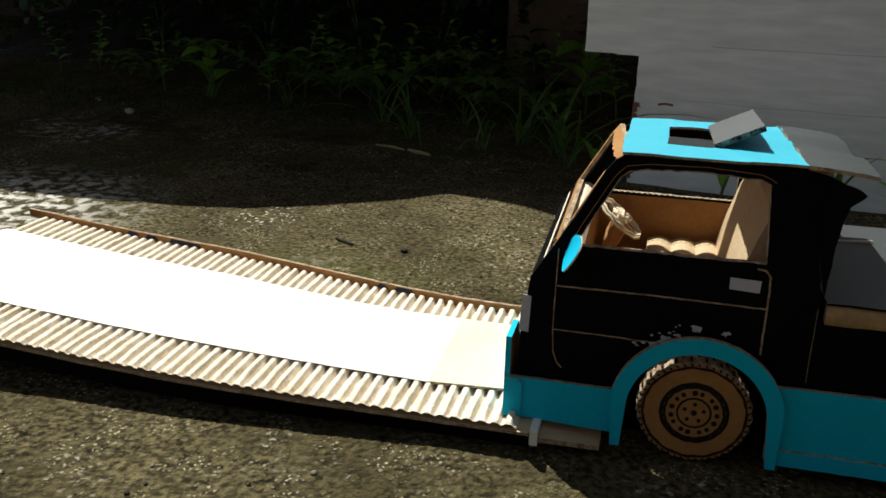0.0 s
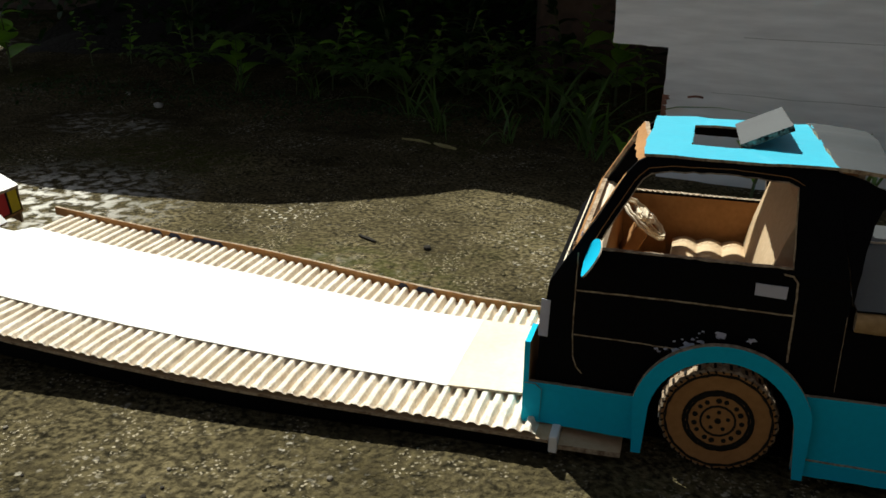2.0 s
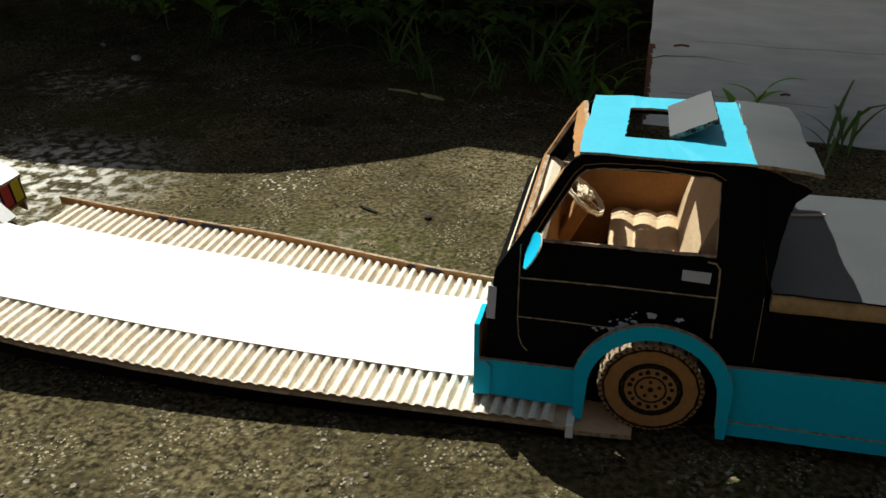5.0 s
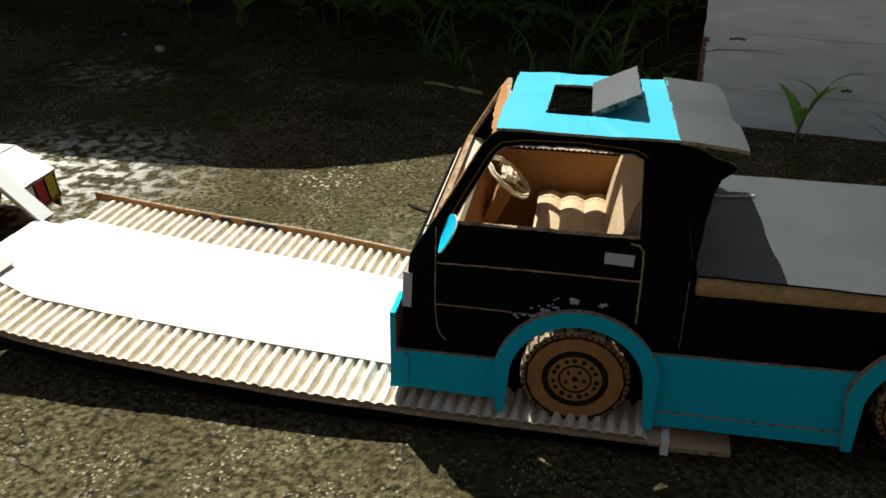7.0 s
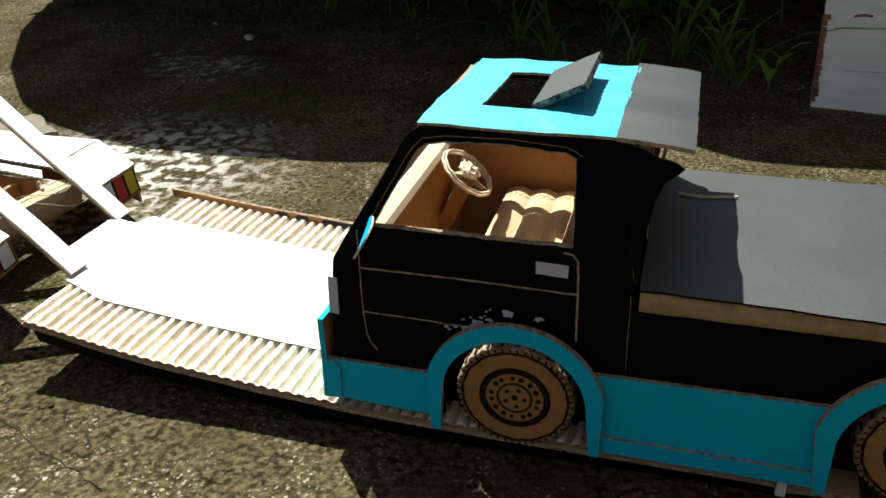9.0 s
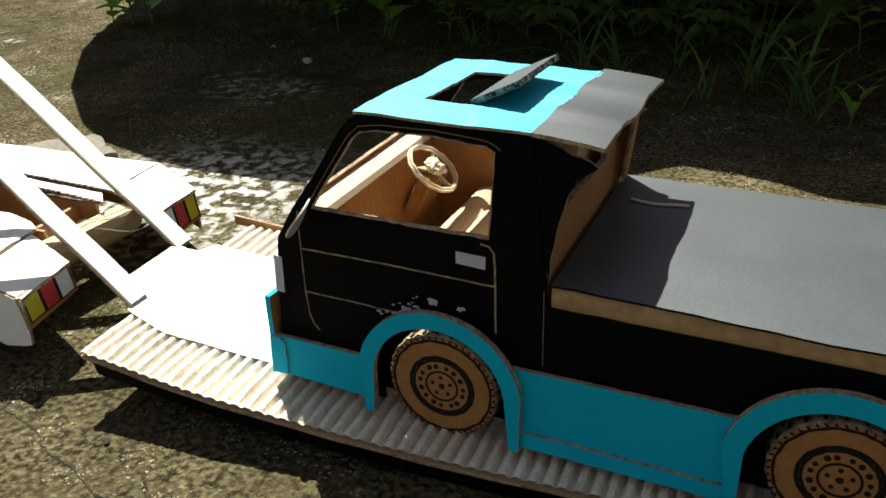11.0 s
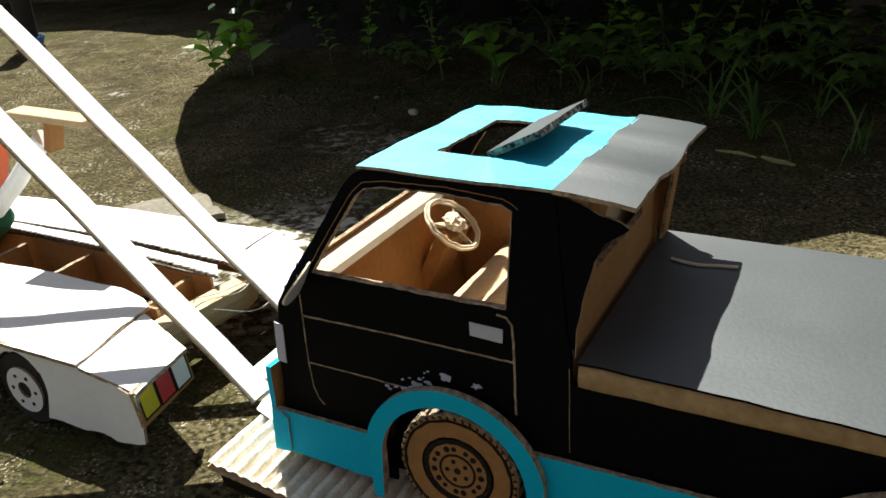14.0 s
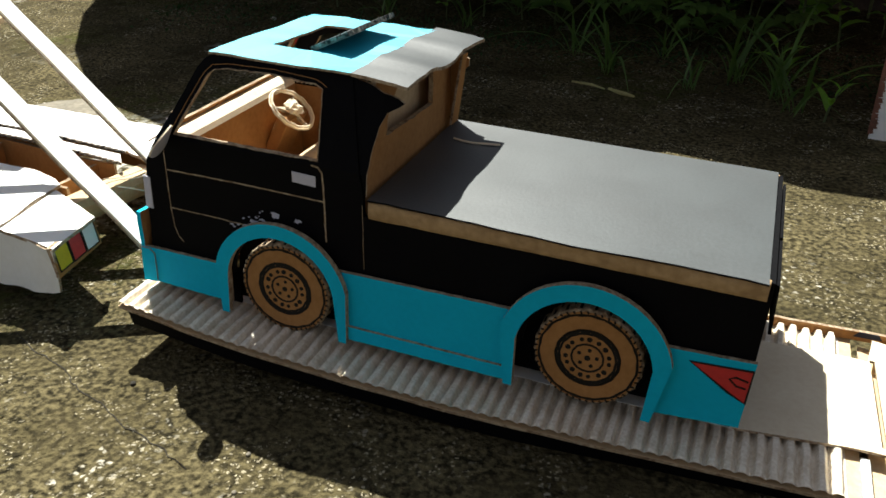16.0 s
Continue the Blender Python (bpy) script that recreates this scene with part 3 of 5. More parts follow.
def build_truck():
    truck = thing("toy_pickup_truck", "handmade black and cyan cardboard pickup truck with an open roof hatch", "toy truck")
    a1 = arc(0.0, 0.036, 0.0425, 2, 178, 22)
    a2 = arc(0.215, 0.037, 0.0430, 2, 178, 22)
    cab = [(-0.1125, 0.040), (-0.1105, 0.080), (-0.1065, 0.113), (-0.0945, BEND), (0.0580, BEND), (0.0605, 0.116), (0.0605, 0.0375)] + a1
    bed = [(0.0608, 0.0385), (0.0608, 0.1035), (0.3095, 0.1045), (0.3105, 0.0385)] + a2
    frame_out = [(-0.0945, BEND), (-0.0822, 0.1525), (-0.0672, 0.1800), (-0.0622, 0.1862), (-0.0560, 0.1895), (0.0455, 0.1897), (0.0580, BEND)]
    glass = [(-0.0808, 0.1362), (-0.0692, 0.1575), (-0.0580, 0.1770), (-0.0535, 0.1805), (-0.0430, 0.1822), (-0.0090, 0.1832), (0.0205, 0.1812), (0.0264, 0.1788), (0.0284, 0.1362)]
    far_glass = [(-0.0800, 0.1360), (-0.0520, 0.1765), (-0.0420, 0.1800), (-0.0340, 0.1812), (0.0200, 0.1806), (0.0240, 0.1780), (0.0240, 0.1350)]
    for side, name, hole in ((near_side, "cab_side", glass), (far_side, "cab_side", far_glass)):
        bm = bmesh.new()
        plate(bm, worn(cab, 0.006, 0.0005), [], 0.0035, side, skin=0)
        part("cab_side", bm, [BLACK, EDGE, KRAFT], truck, "black card door panel")
        bm = bmesh.new()
        plate(bm, worn(frame_out, 0.006, 0.0004), [worn(hole, 0.005, 0.0005)], 0.0035, side, skin=0)
        # The far frame's kraft inner face is blackened to give the cabin's shade.
        part("window_frame", bm, [BLACK, EDGE, KRAFT if side is near_side else BLACK], truck, "black window frame with raw card edges")
        bm = bmesh.new()
        plate(bm, worn(bed, 0.006, 0.0005), [], 0.0035, side)
        part("bed_side", bm, [BLACK, BLACK, KRAFT], truck, "black card bed side")
        # swept pillar behind the cab
        bm = bmesh.new()
        fin = [(0.0455, 0.1885), (0.0580, 0.1860), (0.0755, 0.1785), (0.0795, 0.1755), (0.0770, 0.1735), (0.0705, 0.1700), (0.0672, 0.1620), (0.0645, 0.1480), (0.0628, 0.1330), (0.0620, 0.1170), (0.0585, BEND)]
        if side is far_side:
            fin = [(min(u, 0.074), v - 0.004) for u, v in fin]
        plate(bm, worn(fin, 0.004, 0.0004), [], 0.0016, lambda u, v, w, s=side: s(u, v, w + 0.001 + max(0.0, u - 0.066) * (0.45 if s is near_side else 0.0)))
        part("pillar_fin", bm, [BLACK, EDGE, KRAFT], truck, "black swept pillar fin")
        # lower cyan cladding
        for outline, label in (([(-0.1185, 0.0165), (-0.1170, 0.0445), (-0.0440, 0.0445), (-0.0440, 0.0140)], "cyan front sill panel"),
                               ([(0.0440, 0.0110), (0.0430, 0.0610), (0.1670, 0.0625), (0.1660, 0.0115)], "cyan middle sill panel"),
                               ([(0.2580, 0.0120), (0.2580, 0.0615), (0.3115, 0.0640), (0.3100, 0.0165)], "cyan rear corner panel")):
            bm = bmesh.new()
            plate(bm, worn(outline, 0.006, 0.0005), [], 0.0030, lambda u, v, w, s=side: s(u, v, w - 0.0042))
            part("sill_panel", bm, [CYAN, EDGE, KRAFT], truck, label)
        bm = bmesh.new()
        plate(bm, worn([(0.0510, 0.0095), (0.0510, 0.0200), (0.1640, 0.0195), (0.1640, 0.0095)], 0.006, 0.0004), [], 0.0022, lambda u, v, w, s=side: s(u, v, w - 0.0066))
        part("sill_step", bm, [CYAN, EDGE, KRAFT], truck, "cyan step strip")
        for cx, cz, r0, r1, lx, rx in ((0.0, 0.0365, 0.0418, 0.0520, -0.0490, 0.0505), (0.2125, 0.0390, 0.0435, 0.0550, 0.1640, 0.2590)):
            bm = bmesh.new()
            out = [(rx, 0.0075)] + arc(cx, cz, r1, 12, 168, 20) + [(lx, 0.0085)]
            inner = [(lx + 0.0058, 0.0085)] + arc(cx, cz, r0, 172, 8, 20) + [(rx - 0.0058, 0.0075)]
            plate(bm, out + inner, [], 0.0045, lambda u, v, w, s=side: s(u, v, w - 0.0095))
            part("wheel_arch", bm, [CYAN, EDGE, CYAN], truck, "cyan flared wheel arch")
    # black sheets closing the arches, in place of the shade behind the wheels
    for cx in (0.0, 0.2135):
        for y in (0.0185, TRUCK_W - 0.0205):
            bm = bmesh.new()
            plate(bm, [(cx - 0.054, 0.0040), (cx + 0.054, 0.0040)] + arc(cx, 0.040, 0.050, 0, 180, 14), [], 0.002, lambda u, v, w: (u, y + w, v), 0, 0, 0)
            part("arch_shade", bm, BLACK, truck)
    # black sheets added under the sills as the shade beneath the truck
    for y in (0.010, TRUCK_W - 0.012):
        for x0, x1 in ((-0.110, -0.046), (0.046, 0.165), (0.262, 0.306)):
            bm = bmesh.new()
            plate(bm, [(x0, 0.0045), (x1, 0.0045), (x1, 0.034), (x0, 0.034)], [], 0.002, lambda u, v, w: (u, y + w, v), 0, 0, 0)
            part("underside_shade", bm, BLACK, truck)
    # drawn and cut lines on the near door
    on_side = lambda u, v, w: near_side(u, v, w)
    for line, wide in (([(-0.0905, 0.1330), (-0.0907, 0.1085), (-0.0908, 0.0790), (-0.0895, 0.0640), (-0.0870, 0.0570), (-0.0835, 0.0530)], 0.0009), ([(-0.0905, 0.1087), (-0.03, 0.1092), (0.0330, 0.1085)], 0.0013), ([(-0.0907, 0.0792), (-0.055, 0.0790), (-0.0285, 0.0782)], 0.0010),
                       ([(0.0240, 0.1328), (0.0290, 0.1320), (0.0318, 0.1285), (0.0325, 0.1150), (0.0330, 0.0790)], 0.0015), ([(0.0600, 0.1120), (0.0606, 0.0645)], 0.0004)):
        bm = bmesh.new()
        ribbon(bm, worn(line + line[-2:0:-1], 0.004, 0.0003)[:sum(max(1, int(math.hypot(c[0] - a[0], c[1] - a[1]) / 0.004)) for a, c in zip(line, line[1:])) + 1], wide * 0.75, 0.0002, on_side)
        part("door_groove", bm, EDGE, truck, "raw groove in the black card")
    around = [(-0.0845, 0.1362), (-0.0725, 0.1582), (-0.0606, 0.1786), (-0.0552, 0.1832), (-0.0436, 0.1851), (-0.0090, 0.1860), (0.0215, 0.1841), (0.0292, 0.1806)]
    count = sum(max(1, int(math.hypot(c[0] - a[0], c[1] - a[1]) / 0.004)) for a, c in zip(around, around[1:])) + 1
    bm = bmesh.new()
    ribbon(bm, worn(around + around[-2:0:-1], 0.004, 0.0004)[:count], 0.00035, 0.0002, on_side)
    part("frame_groove", bm, KRAFT, truck, "thin raw line cut round the window")
    bm = bmesh.new()
    ribbon(bm, worn(glass, 0.004, 0.0006), 0.0006, 0.0006, on_side, closed=True)
    part("window_rim", bm, EDGE, truck, "torn raw card edge round the window")
    # zigzag of flutes in the far sill, and torn paper along the front pillar
    bm = bmesh.new()
    zig = [(-0.078 + 0.0021 * k, 0.1552 + (0.0016 if k % 2 else -0.0016)) for k in range(49)]
    ribbon(bm, zig, 0.0007, 0.0006, lambda u, v, w: (u, v, 0.1292 - w))
    part("flute_edge", bm, PALE_CARD, truck, "pale zigzag of torn fluting on the sill")
    for k in range(11):
        u = k / 10
        c, r = Vector((-0.0965 + 0.043 * u ** 1.15, 0.0035 + 0.016 * u, 0.131 + 0.056 * u)), 0.0009 + 0.0008 * abs(noise.noise(Vector((k * 1.9, 0, 0))))
        bm = bmesh.new()
        bmesh.ops.create_icosphere(bm, subdivisions=2, radius=r)
        for v in bm.verts:
            v.co = c + Vector((v.co.x * 0.9, v.co.y * 0.7, v.co.z * 1.8)) * (1 + 0.9 * noise.noise(v.co * 900 + Vector((k, 0, 0))))
        part("torn_edge", bm, (PALE_CARD, EDGE, LILAC)[k % 3], truck, "torn pale paper on the windscreen pillar")
    bm = bmesh.new()
    plate(bm, worn([(0.0100, 0.1190), (0.0270, 0.1182), (0.0272, 0.1256), (0.0100, 0.1262)], 0.005, 0.0002), [], 0.0006, lambda u, v, w: (u, -0.0008 + w, v), 0, 0, 0)
    part("door_handle", bm, LILAC, truck, "pale paper door handle")
    for s, o in ((1, -0.0008), (-1, TRUCK_W + 0.0008)):
        bm = bmesh.new()
        plate(bm, worn([(-0.1120, 0.0760), (-0.1060, 0.0755), (-0.1052, 0.1000), (-0.1108, 0.1010)], 0.005, 0.0002), [], 0.0006, lambda u, v, w: (u, o + s * w, v), 0, 0, 0)
        part("side_marker", bm, LILAC, truck, "pale paper lamp")
    # torn paint over the front arch
    flecks = random.Random(21)
    patches = [(-0.0290, 0.0770, 0.0030), (-0.0215, 0.0815, 0.0042), (-0.0150, 0.0850, 0.0022), (-0.0050, 0.0912, 0.0036), (0.0120, 0.0900, 0.0024)]
    patches += [(0.052 * math.cos(a) * f, 0.0365 + 0.052 * math.sin(a) * f, flecks.uniform(0.0005, 0.0013)) for a, f in ((radians(flecks.gauss(112, 14)), flecks.uniform(1.02, 1.11)) for _ in range(12))]
    for k, (u, v, r) in enumerate(patches):
        bm = bmesh.new()
        pts = [(u + r * (1 + 1.1 * noise.noise(Vector((i * 1.7 + 0.3, k * 3.3, 0)))) * math.cos(i * math.pi / 6), v + 0.55 * r * (1 + 1.1 * noise.noise(Vector((i * 1.7 + 0.3, k * 3.3, 0)))) * math.sin(i * math.pi / 6)) for i in range(12)]
        plate(bm, pts, [], 0.0006, lambda a, b, w: (a, -0.0007 + w, b), 0, 0, 0)
        part("torn_paper", bm, LILAC, truck, "torn pale paper patch")
    # floor, nose, back wall, bed
    bm = bmesh.new()
    box(bm, -0.106, 0.306, 0.028, 0.129, 0.030, 0.034)
    part("floor_pan", bm, KRAFT, truck)

    def cross(xof):
        return lambda u, v, w: (xof(v) + w, u, v)

    bm = bmesh.new()
    plate(bm, [(0.001, 0.030), (0.161, 0.030), (0.161, 0.080), (0.161, 0.113), (0.161, BEND), (0.001, BEND), (0.001, 0.113), (0.001, 0.080)], [], 0.0035, cross(lambda v: -0.1125 + max(0, v - 0.04) * 0.05 + max(0, v - 0.080) * 0.07 + max(0, v - 0.113) * 0.5))
    part("nose_panel", bm, [BLACK, EDGE, KRAFT], truck, "black card nose")
    bm = bmesh.new()
    plate(bm, worn([(-0.0040, 0.0150), (0.1660, 0.0150), (0.1660, 0.0450), (0.0450, 0.0450), (0.0250, 0.0710), (-0.0040, 0.0720)], 0.008, 0.0005), [], 0.0035, cross(lambda v: -0.1192))
    part("front_bumper", bm, [CYAN, CYAN, KRAFT], truck, "cyan front bumper board")
    bm = bmesh.new()
    plate(bm, worn([(-0.1195, 0.0160), (-0.1075, 0.0170), (-0.1070, 0.0405), (-0.1110, 0.0440), (-0.1180, 0.0440)], 0.005, 0.0003), [], 0.0012, lambda u, v, w: (u, -0.0058 + w, v))
    part("bumper_corner", bm, [CYAN, EDGE, CYAN], truck)
    bm = bmesh.new()
    plate(bm, worn([(0.004, 0.030), (0.158, 0.030), (0.158, BEND), (0.156, 0.180), (0.023, 0.188), (0.0145, 0.160), (0.0100, 0.146), (0.006, BEND), (0.004, 0.120)], 0.008, 0.0004), [worn([(0.0370, 0.1460), (0.120, 0.1420), (0.119, 0.173), (0.060, 0.1770), (0.0420, 0.1620)], 0.004, 0.0016)], 0.0035, cross(lambda v: 0.0565))
    part("cab_back_wall", bm, [KRAFT, EDGE, KRAFT], truck, "raw kraft cab back wall with a cut window")
    bm = bmesh.new()
    plate(bm, worn([(0.146, 0.117), (0.160, 0.117), (0.160, BEND), (0.158, 0.1725), (0.147, 0.1730)], 0.006, 0.0008), [], 0.002, lambda u, v, w: (0.0640 + (v - 0.117) * 0.12 + w, u, v))
    part("back_flap", bm, [KRAFT_PALE, EDGE, KRAFT], truck, "torn pale kraft flap")
    # windscreen surround
    rake = lambda v: -0.0945 + (v - BEND) * 0.58 + max(0, v - 0.180) * 1.0
    bm = bmesh.new()
    plate(bm, worn([(0.002, BEND), (0.160, BEND), (0.158, 0.1810), (0.0205, 0.1885)], 0.006, 0.0006), [worn([(0.010, 0.138), (0.152, 0.138), (0.150, 0.176), (0.026, 0.183)], 0.006, 0.0012)], 0.003, cross(rake))
    part("windscreen_frame", bm, [KRAFT, EDGE, KRAFT], truck, "windscreen frame with torn raw edges")
    # red print inside the far front pillar
    for k in range(3):
        bm = bmesh.new()
        z0 = 0.150 + 0.010 * k
        ribbon(bm, [(0.1562, z0), (0.1555, z0 + 0.006)], 0.003, 0.0004, lambda u, v, w: (rake(v) + 0.0031 - w, u, v))
        part("red_print", bm, RED, truck)
    # bed cover
    bm = bmesh.new()
    n, m = 20, 10
    top, low = [], []
    for i in range(n + 1):
        u = i / n
        x = 0.0640 + 0.2430 * u
        near = -0.0015 - 0.003 * u + 0.003 * math.sin(u * 9.0) * u + 0.0015 * noise.noise(Vector((u * 12, 0, 0)))
        row = [(x + (0.001 * noise.noise(Vector((j, 3, 0))) if i == n else 0), near + (0.1610 - near) * j / m, 0.1168 + 0.0006 * noise.noise(Vector((u * 5, j * 0.7, 0))) - 0.0012 * u * (1 - j / m)) for j in range(m + 1)]
        top.append([bm.verts.new(p) for p in row])
        low.append([bm.verts.new((p[0], p[1], p[2] - 0.0012)) for p in row])
    for i in range(n):
        for j in range(m):
            bm.faces.new((top[i][j], top[i + 1][j], top[i + 1][j + 1], top[i][j + 1])).smooth = True
            bm.faces.new((low[i][j], low[i][j + 1], low[i + 1][j + 1], low[i + 1][j])).smooth = True
    edge = [(top[i][j], low[i][j]) for i, j in [(i, 0) for i in range(n)] + [(n, j) for j in range(m)] + [(i, m) for i in range(n, 0, -1)] + [(0, j) for j in range(m, 0, -1)]]
    edge = [(bm.verts.new(p.co), bm.verts.new(q.co)) for p, q in edge]
    for (p, q), (r, t) in zip(edge, edge[1:] + edge[:1]):
        bm.faces.new((p, r, t, q)).material_index = 1
    part("bed_cover", bm, [GREY_TOP, BLACK], truck, "black paper bed cover with a grey sheen")
    bm = bmesh.new()
    ribbon(bm, [(0.0777, 0.1196), (0.0850, 0.1172), (0.0937, 0.1165), (0.1030, 0.1190), (0.1135, 0.1212)], 0.0011, 0.0012, lambda u, v, w: (u, v, 0.1176 - w))
    part("cover_crease", bm, PALE_CARD, truck, "raised pale paper crease")
    for o in (0.0020, TRUCK_W - 0.0020):
        bm = bmesh.new()
        rows, n = [], 40
        for i in range(n + 1):
            x = 0.0645 + 0.2435 * i / n
            wide, tall = 0.0034 + 0.0004 * noise.noise(Vector((x * 40, o * 50, 1))), 0.0066 + 0.0005 * noise.noise(Vector((x * 60, o * 50, 5)))
            rows.append([bm.verts.new((x, o + wide * math.copysign(abs(math.cos(k * math.pi / 6 + 0.26)) ** 0.7, math.cos(k * math.pi / 6 + 0.26)), 0.1088 + tall * math.copysign(abs(math.sin(k * math.pi / 6 + 0.26)) ** 0.7, math.sin(k * math.pi / 6 + 0.26)))) for k in range(12)])
        for a, c in zip(rows, rows[1:]):
            for k in range(12):
                bm.faces.new((a[k], c[k], c[(k + 1) % 12], a[(k + 1) % 12])).smooth = True
        for ring in (rows[0], rows[-1]):
            bm.faces.new([bm.verts.new(v.co) for v in ring]).material_index = 1
        part("bed_rail", bm, [RAIL, EDGE], truck, "rolled raw kraft bed rail")
    bm = bmesh.new()
    plate(bm, worn([(0.001, 0.020), (0.161, 0.020), (0.161, 0.1150), (0.001, 0.1150)], 0.007, 0.0008), [], 0.0045, cross(lambda v: 0.3060), 2, 1, 0)
    part("tail_panel", bm, [BLACK, BLACK, KRAFT], truck, "black tail panel")
    for k, (y0, y1, z0, tilt) in enumerate(((0.004, 0.060, 0.080, 0.06), (0.062, 0.110, 0.085, 0.03), (0.112, 0.150, 0.082, 0.05))):
        bm = bmesh.new()
        plate(bm, worn([(y0, z0), (y1, z0 + 0.004), (y1, 0.1135), (y0, 0.1135)], 0.006, 0.0010, k), [], 0.0018, lambda u, v, w: (0.3112 + (0.1135 - v) * tilt + w, u, v))
        part("tail_flap", bm, [BLACK, BLACK, BLACK], truck, "loose black tail flap")
    # red tail lamp with an inked outline
    lampf = lambda u, v, w: (u, -0.0045 + w, v)
    tri = [(0.2750, 0.0560), (0.3108, 0.0585), (0.3100, 0.0350), (0.2990, 0.0405)]
    bm = bmesh.new()
    plate(bm, tri, [], 0.0006, lampf, 0, 0, 0)
    lamp = part("tail_lamp", bm, RED, truck, "red paper tail lamp with inked outline")
    bm = bmesh.new()
    ribbon(bm, tri, 0.0014, 0.0005, lampf, closed=True)
    part("lamp_outline", bm, INK, lamp)
    bm = bmesh.new()
    ribbon(bm, [(0.3090, 0.0505), (0.3020, 0.0520), (0.2985, 0.0500), (0.3030, 0.0460), (0.3085, 0.0455)], 0.0011, 0.0005, lampf)
    part("lamp_mark", bm, INK, lamp)
    # roof, hatch, spoiler
    bm = bmesh.new()
    roof = worn([(-0.0590, 0.0185), (-0.0598, 0.060), (-0.0575, 0.105), (-0.0572, 0.1570), (-0.020, 0.1585), (0.0470, 0.1580), (0.0455, 0.0160), (0.000, 0.0175)], 0.008, 0.0014)
    hole = worn([(-0.0322, 0.0540), (-0.0030, 0.0550), (-0.0030, 0.1270), (-0.0305, 0.1270)], 0.004, 0.0012)
    plate(bm, roof, [hole], 0.0016, lambda u, v, w: (u, v, 0.1912 - (v - 0.02) * 0.035 + 0.0011 * noise.noise(Vector((u * 45, v * 38, 2.0))) - w))
    part("roof_panel", bm, [CYAN_SHEEN, EDGE, KRAFT], truck, "cyan card roof with a cut hatch")
    bm = bmesh.new()
    tilt = radians(26)
    lid = worn([(0.0, 0.0560), (0.0312, 0.0565), (0.0310, 0.1290), (0.0, 0.1285)], 0.003, 0.0012)
    plate(bm, lid, [], 0.0036, lambda u, v, w: (-0.0045 + u * math.cos(tilt) + w * math.sin(tilt), v, 0.1900 - (v - 0.02) * 0.035 + u * math.sin(tilt) - w * math.cos(tilt) + 0.0030))
    part("roof_hatch", bm, [GREY_TOP, FRAYED, GREY_TOP], truck, "raised grey card hatch with frayed edges")
    bm = bmesh.new()
    xs, n = [0.0450, 0.0560, 0.0640, 0.0740, 0.0835], 16
    zs = [0.1916, 0.1910, 0.1902, 0.1893, 0.1878]
    top, low = [], []
    for x, z in zip(xs, zs):
        row = []
        for j in range(n + 1):
            y = 0.0165 + 0.1470 * j / n
            crease = 0.0016 * math.sin(j / n * math.pi * 3)
            row.append(Vector((x + 0.0006 * noise.noise(Vector((y * 90, x * 50, 0))), y, z - (y - 0.02) * 0.035 + crease * (x - 0.045) / 0.038 + {4: 0.0012, 5: 0.0016, 6: 0.0004, 10: 0.0013, 11: 0.0019, 12: 0.0006}.get(j, 0.0))))
        top.append([bm.verts.new(p) for p in row])
        low.append([bm.verts.new(p - Vector((0, 0, 0.0022))) for p in row])
    for i in range(len(xs) - 1):
        for j in range(n):
            bm.faces.new((top[i][j], top[i + 1][j], top[i + 1][j + 1], top[i][j + 1]))
            bm.faces.new((low[i][j], low[i][j + 1], low[i + 1][j + 1], low[i + 1][j])).material_index = 1
    for i in range(len(xs) - 1):
        for j in (0, n):
            bm.faces.new((top[i][j], top[i + 1][j], low[i + 1][j], low[i][j])).material_index = 1
    for j in range(n):
        for i in (0, len(xs) - 1):
            bm.faces.new((top[i][j], top[i][j + 1], low[i][j + 1], low[i][j])).material_index = 1
    for fc in bm.faces:
        fc.smooth = fc.material_index == 0
    for e in bm.edges:
        e.smooth = len({fc.material_index for fc in e.link_faces}) < 2
    part("roof_spoiler", bm, [GREY_TOP, EDGE], truck, "creased black paper roof spoiler")
    # mirrors
    bm = bmesh.new()
    along, out = Vector((0.0, -0.92, -0.38)).normalized(), Vector((-0.86, -0.19, 0.46)).normalized()
    across = out.cross(along).normalized()
    pts = [(0.0135 * math.cos(k * math.pi / 12), 0.0105 * math.sin(k * math.pi / 12)) for k in range(24)]
    plate(bm, pts, [], 0.0010, lambda u, v, w: Vector((-0.0832, -0.0108, 0.1350)) + along * u + across * v - out * (w + v * v * 14))
    part("wing_mirror", bm, [CYAN, PALE_CARD, LILAC], truck, "cyan paper wing mirror with a pale back")
    # cabin
    bm = bmesh.new()
    prof = [(-0.1000, 0.1240), (-0.0920, 0.1345), (-0.0850, 0.1345), (-0.0790, 0.1310), (-0.0770, 0.1275), (-0.0740, 0.0900), (-0.0700, 0.0350)]
    rows = [[bm.verts.new((x, y, z)) for y in (0.006, 0.05, 0.10, 0.156)] for x, z in prof]
    for a, c in zip(rows, rows[1:]):
        for j in range(3):
            # Sunlight is put into the colour: pale top faces, kraft front in shade.
            bm.faces.new((a[j], c[j], c[j + 1], a[j + 1])).material_index = 0 if a is rows[0] or a is rows[1] or a is rows[2] or a is rows[3] else 1
    dash = part("dashboard", bm, [PALE_CARD, KRAFT], truck, "kraft dashboard with its sunlit top coloured pale")
    dash.modifiers.new("thickness", "SOLIDIFY").thickness = 0.002
    bm = bmesh.new()
    v = box(bm, -0.005, 0.005, -0.016, 0.016, 0.0, 0.074, bevel=0.0008)
    bmesh.ops.transform(bm, matrix=pose(-0.090, 0.118, 0.050, 0, 26, 0), verts=bm.verts)
    part("steering_column", bm, KRAFT, truck)
